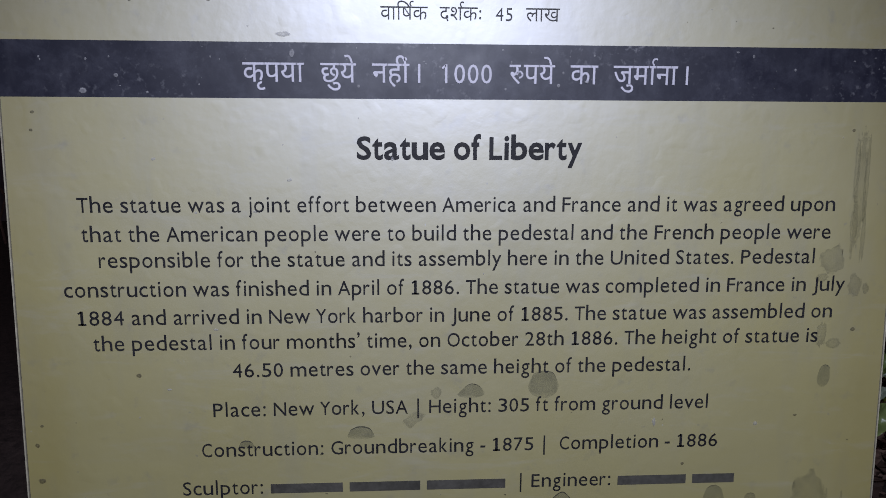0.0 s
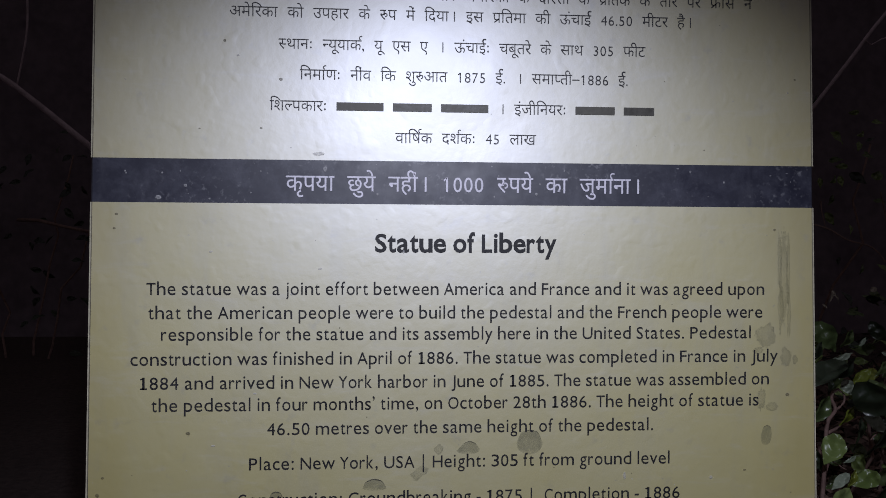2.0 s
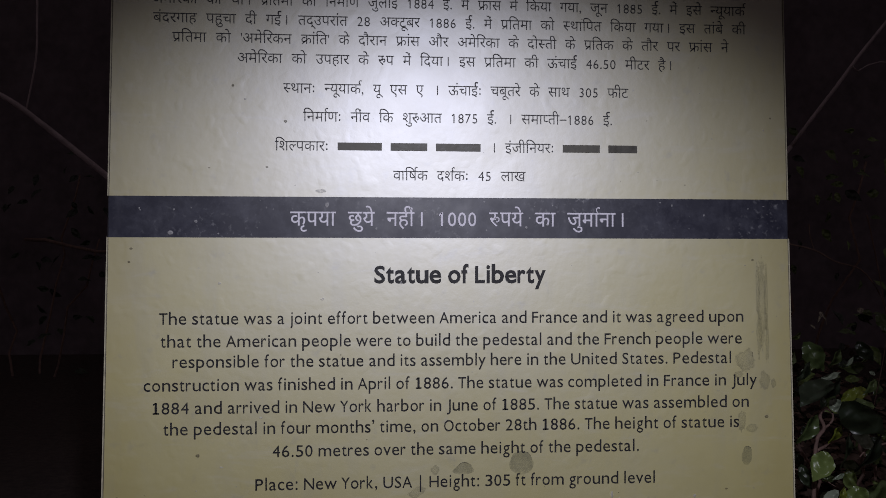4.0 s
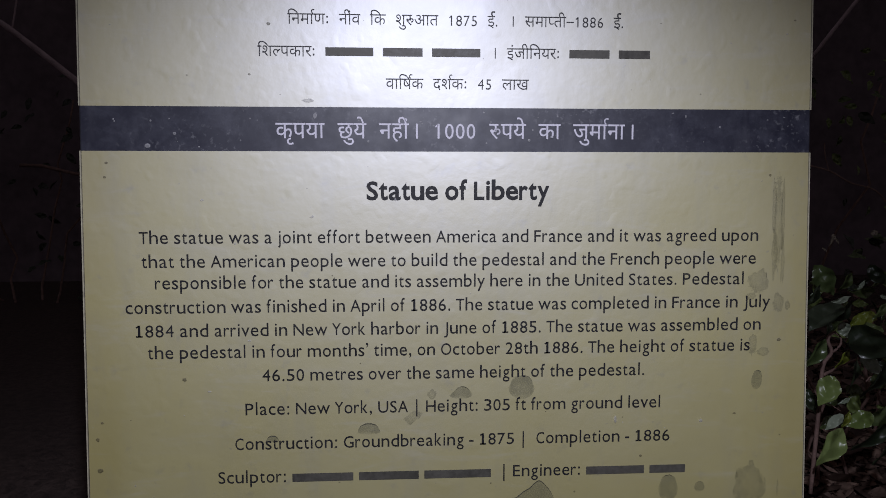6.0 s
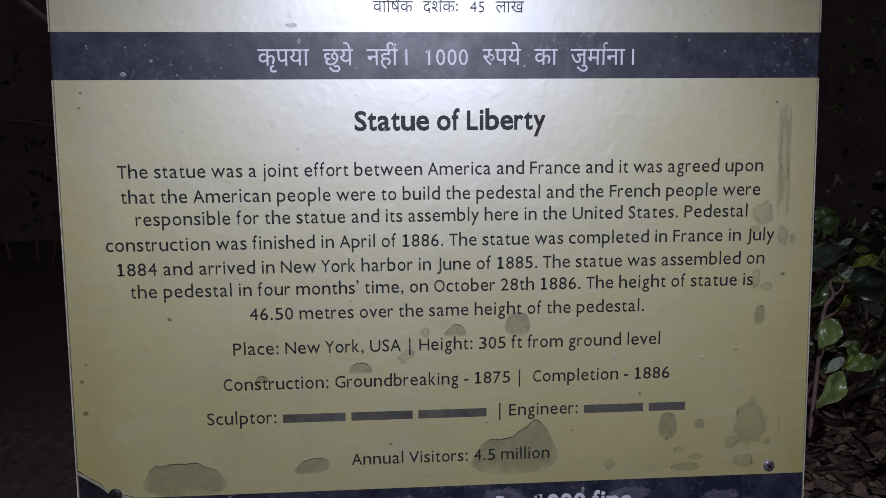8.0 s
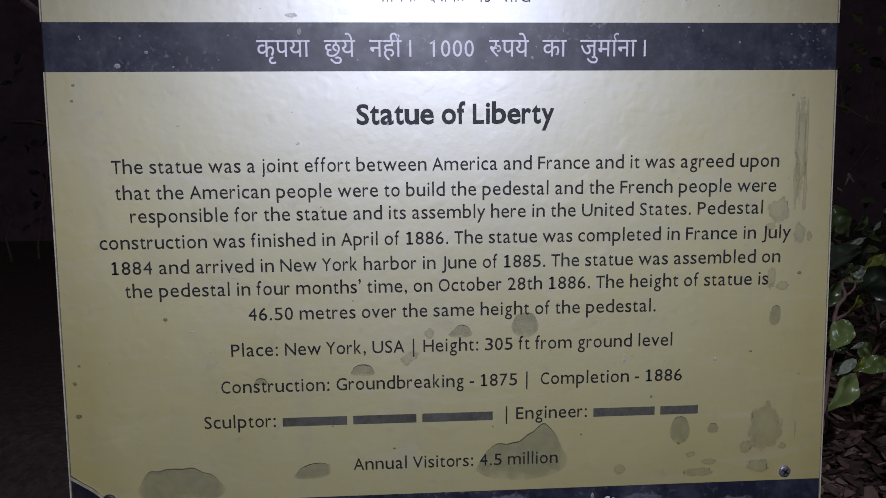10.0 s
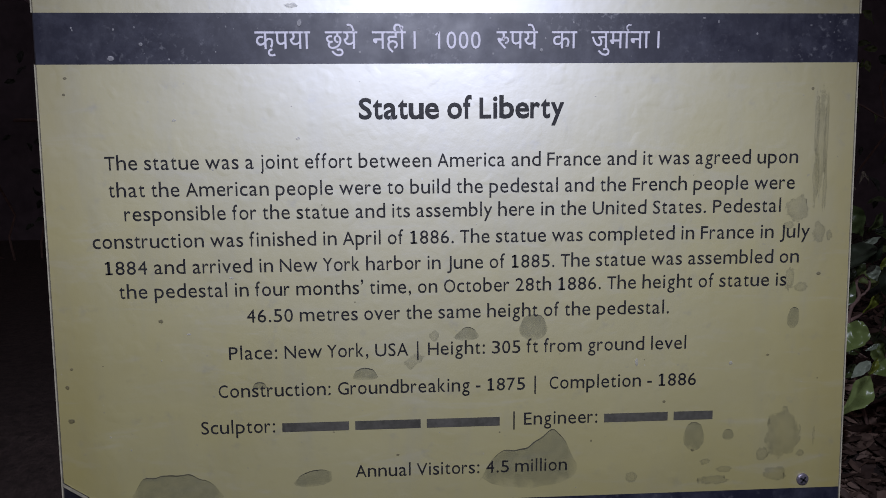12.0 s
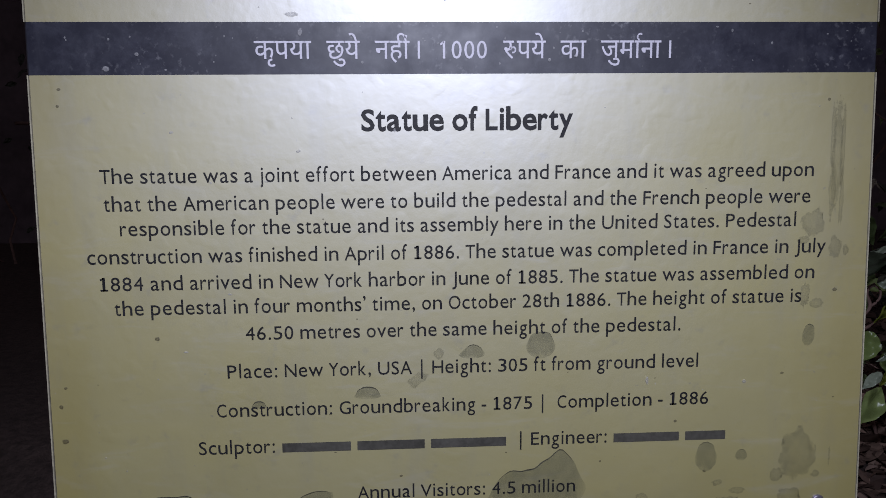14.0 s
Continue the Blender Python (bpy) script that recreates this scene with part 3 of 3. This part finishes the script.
for x, z, wide, tall, seed in ((0.045, 0.507, 0.05, 0.020, 70), (0.155, 0.505, 0.05, 0.016, 71), (-0.04, 0.504, 0.04, 0.016, 72), (0.235, 0.50, 0.05, 0.016, 73), (0.11, 0.495, 0.06, 0.014, 74), (-0.268, 0.505, 0.02, 0.016, 75)):
    part("smear", blob(x, z, wide, tall, seed, -0.00015, 0.5), SMEAR, sign, "greyish smear on the black band")
for k in range(45):
    x, z = random.uniform(-0.28, 0.28), random.uniform(0.857, 0.887)
    size = random.choice((0.001, 0.0012, 0.0016, 0.0022))
    part("chip", blob(x, z, size, size * random.uniform(0.4, 1.6), 100 + k, -0.0002, 0.6, count=9), CHIP, sign, "pale scuffed chip")

for k in range(60):
    x, z = random.uniform(-0.29, 0.29), random.uniform(0.525, 0.85) if k % 3 else random.uniform(0.895, 1.06)
    size = random.choice((0.0008, 0.001, 0.0014, 0.002))
    part("speck", blob(x, z, size * random.uniform(0.8, 2.4), size, 200 + k, -0.0002, 0.6, random.uniform(-0.6, 0.6), 9), MUD if k % 2 else CHIP, sign, "tiny speck of dirt" if k % 2 else "tiny pale scuff")


def pan_screw(x, z, radius, head, label):
    """A domed cross-head screw."""
    screw = tagged(new("screw"), label, "screw", group="sign screws")
    screw.location = (x, -0.0002, z)
    bm = bmesh.new()
    rings = []
    for r, depth in ((1.0, 0.0), (1.0, -0.12), (0.88, -0.28), (0.62, -0.36), (0.28, -0.38)):
        rings.append([bm.verts.new((radius * r * math.cos(2 * math.pi * k / 20), radius * depth, radius * r * math.sin(2 * math.pi * k / 20))) for k in range(20)])
    for a, b in zip(rings, rings[1:]):
        for k in range(20):
            bm.faces.new((a[k], a[(k + 1) % 20], b[(k + 1) % 20], b[k]))
    bm.faces.new(rings[-1])
    bmesh.ops.recalc_face_normals(bm, faces=bm.faces)
    for f in bm.faces:
        f.smooth = True
    part("head", bm, head, screw)
    for turn in (35, 125):
        bm = box(bmesh.new(), -0.62 * radius, 0.62 * radius, -0.42 * radius, -0.2 * radius, -0.14 * radius, 0.14 * radius)
        bmesh.ops.rotate(bm, verts=bm.verts, matrix=Matrix.Rotation(radians(turn), 3, "Y"))
        part("slot", bm, SOCKET, screw)
    return screw


pan_screw(0.276, 0.5255, 0.0050, SCREW, "bright zinc cross-head screw at the sign's foot")
pan_screw(-0.2755, 0.5215, 0.0055, SCREW_DARK, "dark rusted screw at the sign's torn corner")


# ---- shrubs ----
def leaf_mesh(name, bend, cup, wave):
    """A pointed oval leaf, one metre long, folded along its midrib."""
    bm = bmesh.new()
    rows = []
    for k in range(11):
        s = k / 10
        half = (0.265 * math.sin(math.pi * s ** 0.86) ** 0.85 * (1 - 0.18 * s) + 0.012 * math.sin(23 * s)) * (1 - 0.45 * max(0.0, s - 0.7) / 0.3) if 0 < k < 10 else 0.0
        sag = -bend * s * s
        if half:
            rows.append([bm.verts.new((u * half, s, sag + cup * abs(u) * half + wave * math.sin(9 * s + 2 * u) * abs(u))) for u in (-1, -0.5, 0, 0.5, 1)])
        else:
            rows.append([bm.verts.new((0, s, sag))])
    for a, b in zip(rows, rows[1:]):
        if len(a) == 1:
            for j in range(4):
                bm.faces.new((a[0], b[j + 1], b[j]))
        elif len(b) == 1:
            for j in range(4):
                bm.faces.new((a[j], a[j + 1], b[0]))
        else:
            for j in range(4):
                bm.faces.new((a[j], a[j + 1], b[j + 1], b[j]))
    bmesh.ops.recalc_face_normals(bm, faces=bm.faces)
    for f in bm.faces:
        f.smooth = True
    data = bpy.data.meshes.new(name)
    bm.to_mesh(data)
    bm.free()
    return data


SHAPES = [(0.10, 0.35, 0.04), (0.18, 0.25, 0.05), (0.05, 0.45, 0.03), (0.24, 0.35, 0.05)]
LEAVES = {}
for skin_name, skin in (("green", GREEN), ("shaded", SHADED), ("pale", PALE_SHINE), ("yellow", YELLOW), ("dim", DIM), ("dry", DRY)):
    LEAVES[skin_name] = []
    for shape in SHAPES:
        data = leaf_mesh("leaf", *shape)
        data.materials.append(skin)
        LEAVES[skin_name].append(data)


def hang_leaf(parent, base, length, heading, lean, roll, skin, shape):
    """heading: degrees of the leaf's run in the upright plane, 0 to the right, 90 up; lean: its tip towards the viewer; roll: about its rib."""
    ob = new("leaf", LEAVES[skin][shape % 4])
    ob.parent = parent
    a, b = radians(heading), radians(lean)
    run = Vector((math.cos(a) * math.cos(b), -math.sin(b), math.sin(a) * math.cos(b)))
    face = Vector((0, -1, 0.35))
    across = run.cross(face).normalized()
    face = across.cross(run).normalized()
    turn = Matrix((across, run, face)).transposed().to_4x4() @ Matrix.Rotation(radians(roll), 4, "Y")
    length *= 0.76
    ob.matrix_local = Matrix.Translation(base) @ turn @ Matrix.Scale(length, 4)
    return ob


def span_leaf(parent, base, tip, wide, roll, skin, shape):
    """A leaf between two points, wide metres across."""
    ob = new("leaf", LEAVES[skin][shape % 4])
    ob.parent = parent
    run = tip - base
    length = run.length
    run = run / length
    across = run.cross(Vector((0, -1, 0.35))).normalized()
    turn = Matrix((across, run, across.cross(run).normalized())).transposed().to_4x4() @ Matrix.Rotation(radians(roll), 4, "Y")
    ob.matrix_local = Matrix.Translation(base) @ turn @ Matrix.Diagonal((wide / 0.53 / max(0.35, math.cos(radians(roll))), length, length, 1))
    return ob


def twig(parent, points, thick, name="branch", bark=None):
    """A tapering bent branch through the points."""
    bm = bmesh.new()
    rings = []
    for k, p in enumerate(points):
        p = Vector(p)
        ahead = (Vector(points[min(k + 1, len(points) - 1)]) - Vector(points[max(k - 1, 0)])).normalized()
        side = ahead.orthogonal().normalized()
        up = ahead.cross(side)
        r = thick * (1 - 0.35 * k / (len(points) - 1)) * (1 + 0.12 * noise.noise(p * 60))
        rings.append([bm.verts.new(p + r * (side * math.cos(2 * math.pi * j / 6) + up * math.sin(2 * math.pi * j / 6))) for j in range(6)])
    for a, b in zip(rings, rings[1:]):
        for j in range(6):
            bm.faces.new((a[j], a[(j + 1) % 6], b[(j + 1) % 6], b[j]))
    bm.faces.new(rings[0])
    bm.faces.new(rings[-1])
    bmesh.ops.recalc_face_normals(bm, faces=bm.faces)
    for f in bm.faces:
        f.smooth = True
    return part(name, bm, bark or BARK, parent)


def bent(start, end, seed, kink=0.03, count=7):
    a, b = Vector(start), Vector(end)
    return [a.lerp(b, k / count) + (noise.noise_vector((k * 0.7, seed, 3.3)) * kink if 0 < k < count else Vector()) for k in range(count + 1)]


def flow(points, count=5):
    """Points along a smooth curve through the given ones."""
    p = [Vector(q) for q in points]
    out = []
    for k in range(len(p) - 1):
        a, b, c, d = p[max(k - 1, 0)], p[k], p[k + 1], p[min(k + 2, len(p) - 1)]
        for j in range(count):
            f = j / count
            out.append(b + 0.5 * f * (c - a + f * (2 * a - 5 * b + 4 * c - d + f * (3 * (b - c) + d - a))))
    return out + [p[-1]]


shrub = tagged(new("shrub"), "leafy shrub with glossy pointed green leaves and bare twigs", "shrub", group="garden shrubs")
shrub.location = (0.86, 0.88, 0.0)
base = Vector(shrub.location)


def rel(x, y, z):
    return Vector((x, y, z)) - base


for tip, seed in (((0.62, 0.56, 0.55), 1), ((0.72, 0.56, 0.58), 2), ((0.98, 0.82, 0.66), 3)):
    twig(shrub, bent((0, 0, -0.03), rel(*tip), seed, 0.06, 9), 0.004, "stem")
for thick, *points in ((0.0034, (0.575, 0.45, 0.36), (0.577, 0.44, 0.50), (0.580, 0.44, 0.558), (0.592, 0.44, 0.578), (0.586, 0.44, 0.594), (0.588, 0.44, 0.604), (0.597, 0.44, 0.609)),
                       (0.0020, (0.592, 0.44, 0.578), (0.604, 0.44, 0.588), (0.605, 0.44, 0.600), (0.596, 0.44, 0.608)),
                       (0.0025, (0.581, 0.44, 0.545), (0.603, 0.45, 0.550), (0.616, 0.45, 0.557), (0.640, 0.45, 0.566)),
                       (0.0019, (0.74, 0.46, 0.553), (0.70, 0.46, 0.548), (0.676, 0.46, 0.543), (0.660, 0.46, 0.528))):
    twig(shrub, flow([rel(*q) for q in points]), thick)
for thick, *points in ((0.0014, (0.59, 0.55, 0.858), (0.640, 0.55, 0.8465), (0.676, 0.55, 0.8277), (0.73, 0.55, 0.806), (0.80, 0.60, 0.72), (0.84, 0.70, 0.55)),
                       (0.0013, (0.731, 0.55, 0.905), (0.738, 0.55, 0.875), (0.76, 0.56, 0.80), (0.80, 0.60, 0.72)), (0.0010, (0.631, 0.55, 0.89), (0.633, 0.55, 0.87), (0.640, 0.55, 0.8465)),
                       (0.0011, (0.53, 0.44, 0.522), (0.577, 0.44, 0.508), (0.610, 0.44, 0.49)), (0.0013, (0.70, 0.50, 0.295), (0.72, 0.50, 0.300), (0.735, 0.50, 0.303))):
    twig(shrub, flow([rel(*q) for q in points]), thick)

# leaves that show beside the sign; shade and shine are put into some skins
for k, (x, y, z, x1, y1, z1, wide, roll, skin) in enumerate((
    (0.590, 0.400, 0.477, 0.548, 0.384, 0.427, 0.038, -15, "green"),
    (0.596, 0.410, 0.494, 0.568, 0.407, 0.474, 0.015, 25, "pale"),
    (0.608, 0.415, 0.498, 0.595, 0.412, 0.471, 0.012, -20, "yellow"),
    (0.649, 0.420, 0.487, 0.601, 0.411, 0.480, 0.028, 10, "green"),
    (0.682, 0.430, 0.476, 0.618, 0.415, 0.434, 0.022, -35, "shaded"),
    (0.654, 0.440, 0.473, 0.705, 0.440, 0.491, 0.032, 30, "dim"),
    (0.574, 0.400, 0.553, 0.544, 0.386, 0.515, 0.034, 15, "green"),
    (0.605, 0.410, 0.518, 0.588, 0.410, 0.509, 0.007, 0, "pale"),
    (0.641, 0.450, 0.564, 0.688, 0.450, 0.543, 0.029, -20, "pale"),
    (0.597, 0.430, 0.625, 0.608, 0.424, 0.603, 0.021, 10, "pale"),
    (0.619, 0.440, 0.616, 0.648, 0.440, 0.639, 0.018, -10, "yellow"),
    (0.678, 0.450, 0.607, 0.628, 0.445, 0.618, 0.019, 25, "dim"))):
    span_leaf(shrub, rel(x, y, z), rel(x1, y1, z1), wide, roll, skin, k)
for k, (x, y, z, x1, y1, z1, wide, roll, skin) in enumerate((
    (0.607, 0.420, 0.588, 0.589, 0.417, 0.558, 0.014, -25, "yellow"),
    (0.555, 0.360, 0.663, 0.500, 0.343, 0.633, 0.027, 55, "shaded"),
    (0.577, 0.370, 0.668, 0.543, 0.356, 0.632, 0.018, -55, "shaded"),
    (0.571, 0.360, 0.634, 0.622, 0.344, 0.586, 0.029, 60, "shaded"),
    (0.592, 0.380, 0.588, 0.584, 0.368, 0.534, 0.019, -50, "shaded"),
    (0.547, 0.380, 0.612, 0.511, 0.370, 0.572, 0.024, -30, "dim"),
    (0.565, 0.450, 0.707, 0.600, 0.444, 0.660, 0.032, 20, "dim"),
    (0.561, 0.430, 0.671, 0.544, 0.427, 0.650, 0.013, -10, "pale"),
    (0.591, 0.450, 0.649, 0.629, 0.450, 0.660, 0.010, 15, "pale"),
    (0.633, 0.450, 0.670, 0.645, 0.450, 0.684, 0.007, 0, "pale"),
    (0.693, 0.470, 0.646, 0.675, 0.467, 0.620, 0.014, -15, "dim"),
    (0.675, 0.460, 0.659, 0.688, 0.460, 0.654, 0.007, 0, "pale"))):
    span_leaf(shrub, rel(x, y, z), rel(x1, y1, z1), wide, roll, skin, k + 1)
for k, (x, y, z, x1, y1, z1, wide, roll, skin) in enumerate((
    (0.604, 0.470, 0.749, 0.599, 0.470, 0.732, 0.004, 0, "dry"),
    (0.605, 0.470, 0.748, 0.618, 0.470, 0.731, 0.003, 0, "dry"),
    (0.602, 0.470, 0.751, 0.609, 0.470, 0.742, 0.007, 0, "dry"),
    (0.669, 0.480, 0.750, 0.682, 0.480, 0.755, 0.009, 0, "dry"),
    (0.587, 0.470, 0.731, 0.597, 0.470, 0.724, 0.004, 0, "dry"),
    (0.538, 0.420, 0.655, 0.563, 0.416, 0.679, 0.017, 40, "shaded"),
    (0.643, 0.380, 0.587, 0.598, 0.365, 0.528, 0.024, -50, "shaded"),
    (0.684, 0.420, 0.468, 0.653, 0.407, 0.413, 0.020, -40, "shaded"),
    (0.723, 0.460, 0.359, 0.697, 0.455, 0.313, 0.028, -30, "dim"),
    (0.656, 0.460, 0.706, 0.681, 0.456, 0.672, 0.017, 45, "shaded"),
    (0.630, 0.460, 0.694, 0.611, 0.457, 0.665, 0.018, -40, "dim"),
    (0.550, 0.430, 0.528, 0.563, 0.426, 0.488, 0.015, 40, "shaded"))):
    span_leaf(shrub, rel(x, y, z), rel(x1, y1, z1), wide, roll, skin, k + 2)
# the rest of the crown, further in; shade put into many leaf colours
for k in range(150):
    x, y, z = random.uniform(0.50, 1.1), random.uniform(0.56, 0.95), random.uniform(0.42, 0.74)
    hang_leaf(shrub, rel(x, y, z), random.uniform(0.034, 0.070), random.uniform(150, 390), random.uniform(-20, 60), random.uniform(-70, 70), random.choice(("shaded", "dim", "dim", "green")), k)
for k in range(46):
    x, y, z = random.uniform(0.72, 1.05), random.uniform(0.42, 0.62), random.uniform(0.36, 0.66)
    hang_leaf(shrub, rel(x, y, z), random.uniform(0.04, 0.075), random.uniform(170, 370), random.uniform(-10, 50), random.uniform(-50, 50), random.choice(("green", "green", "dim", "yellow", "shaded")), k)

far_shrub = tagged(new("shrub"), "dark shrub barely lit in the night behind the sign", "shrub", group="garden shrubs")
far_shrub.location = (-1.7, 2.9, 0.0)
base = Vector(far_shrub.location)
for tip, seed in (((-1.3, 2.7, 0.9), 21), ((-1.8, 2.8, 1.1), 22), ((-2.1, 2.9, 0.9), 23), ((-1.5, 3.0, 1.2), 24)):
    twig(far_shrub, bent((0, 0, -0.03), rel(*tip), seed, 0.08, 9), 0.006, "stem")
# near-black skin throughout: the night shade is in the leaf colour
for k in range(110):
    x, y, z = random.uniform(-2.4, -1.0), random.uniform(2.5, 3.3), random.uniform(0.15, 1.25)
    hang_leaf(far_shrub, rel(x, y, z), random.uniform(0.05, 0.09), random.uniform(170, 370), random.uniform(-10, 50), random.uniform(-60, 60), "shaded", k)
PALE_BARK = plain("pale_bark", (0.70, 0.57, 0.60), 0.7, spread=0.25, scale=30.0)
twig(far_shrub, flow([rel(-0.60, 1.9, 0.78), rel(-0.94, 1.9, 1.056), rel(-1.212, 1.9, 1.278), rel(-1.32, 1.9, 1.352), rel(-1.55, 2.1, 1.46)]), 0.012, "bare_branch", PALE_BARK)
twig(far_shrub, flow([rel(-1.205, 1.9, 1.75), rel(-1.206, 1.9, 1.60), rel(-1.209, 1.9, 1.47), rel(-1.24, 1.9, 1.30)]), 0.004, "bare_branch", PALE_BARK)
for k, (a, b) in enumerate((((-1.7, 2.9, 0.9), (-0.60, 1.9, 0.78)), ((-1.9, 2.9, 1.1), (-1.55, 2.1, 1.46)))):
    twig(far_shrub, bent(rel(*a), rel(*b), 44 + k, 0.04), 0.008, "bare_branch")

sapling = tagged(new("sapling"), "bare leaning sapling with a thin pinkish grey stem", "sapling")
sapling.location = (0.06, 0.74, bed(0.06, 0.74) - 0.02)
base = Vector(sapling.location)
twig(sapling, bent((0, 0, 0), rel(0.682, 0.70, 1.0395), 51, 0.003), 0.0056, "trunk", PALE_BARK)
twig(sapling, bent(rel(0.682, 0.70, 1.0395), rel(0.990, 0.70, 1.431), 52, 0.003), 0.0034, "trunk", PALE_BARK)
twig(sapling, bent(rel(0.80, 0.70, 1.19), rel(0.98, 0.78, 1.22), 53, 0.02), 0.0012, "twig", PALE_BARK)

back_shrub = tagged(new("shrub"), "dark twiggy shrub in the shade behind the lit leaves", "shrub", group="garden shrubs")
back_shrub.location = (1.5, 2.2, 0.0)
base = Vector(back_shrub.location)
for tip, seed in (((1.1, 2.0, 1.1), 31), ((1.4, 2.1, 1.4), 32), ((1.8, 2.2, 1.2), 33), ((1.2, 2.3, 1.3), 34)):
    twig(back_shrub, bent((0, 0, -0.03), rel(*tip), seed, 0.1, 9), 0.006, "stem")
# dark and dim skins put part of the shade into the leaf colour
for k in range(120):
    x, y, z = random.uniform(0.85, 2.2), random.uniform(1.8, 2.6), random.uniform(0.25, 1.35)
    hang_leaf(back_shrub, rel(x, y, z), random.uniform(0.05, 0.09), random.uniform(170, 370), random.uniform(-10, 50), random.uniform(-60, 60), random.choice(("shaded", "dim", "green")), k)

# ---- leaf litter ----
rng = np.random.default_rng(4)
verts, faces = [], []
for k in range(14500):
    near = k > 6500
    spread = 0.55 if near else 1.2
    x, y = 0.33 + abs(rng.normal(0, spread)), 0.2 + min(3.2, abs(rng.normal(0, spread)))
    broad = rng.uniform(0.8, 1.9)
    size, yaw, tip, side = rng.uniform(0.014, 0.042) if near else rng.uniform(0.02, 0.06), rng.uniform(0, 6.3), rng.uniform(-0.5, 0.7), rng.uniform(-0.5, 0.5)
    turn = Matrix.Translation((x, y, bed(x, y) + 0.008 + rng.uniform(0, 0.03))) @ Euler((tip, side, yaw)).to_matrix().to_4x4()
    curl = rng.uniform(-0.5, 0.8)
    n = len(verts)
    for s, w in ((0.0, 0.02), (0.22, 0.2), (0.5, 0.28), (0.78, 0.19), (1.0, 0.02)):
        for u in (-1, 0, 1):
            verts.append(tuple(turn @ Vector((u * w * broad * rng.uniform(0.75, 1.2) * size, (s - 0.5) * size, size * (curl * abs(u) * w * 1.6 + curl * 0.5 * (s - 0.4) ** 2)))))
    for r in range(4):
        for u in range(2):
            a = n + r * 3 + u
            faces.append((a, a + 1, a + 4, a + 3))
data = bpy.data.meshes.new("leaf_litter")
data.from_pydata(verts, [], faces)
tagged(part_data("leaf_litter", data, DEAD), "curled brown dead leaves strewn over the soil", "leaf litter", kind="stuff")
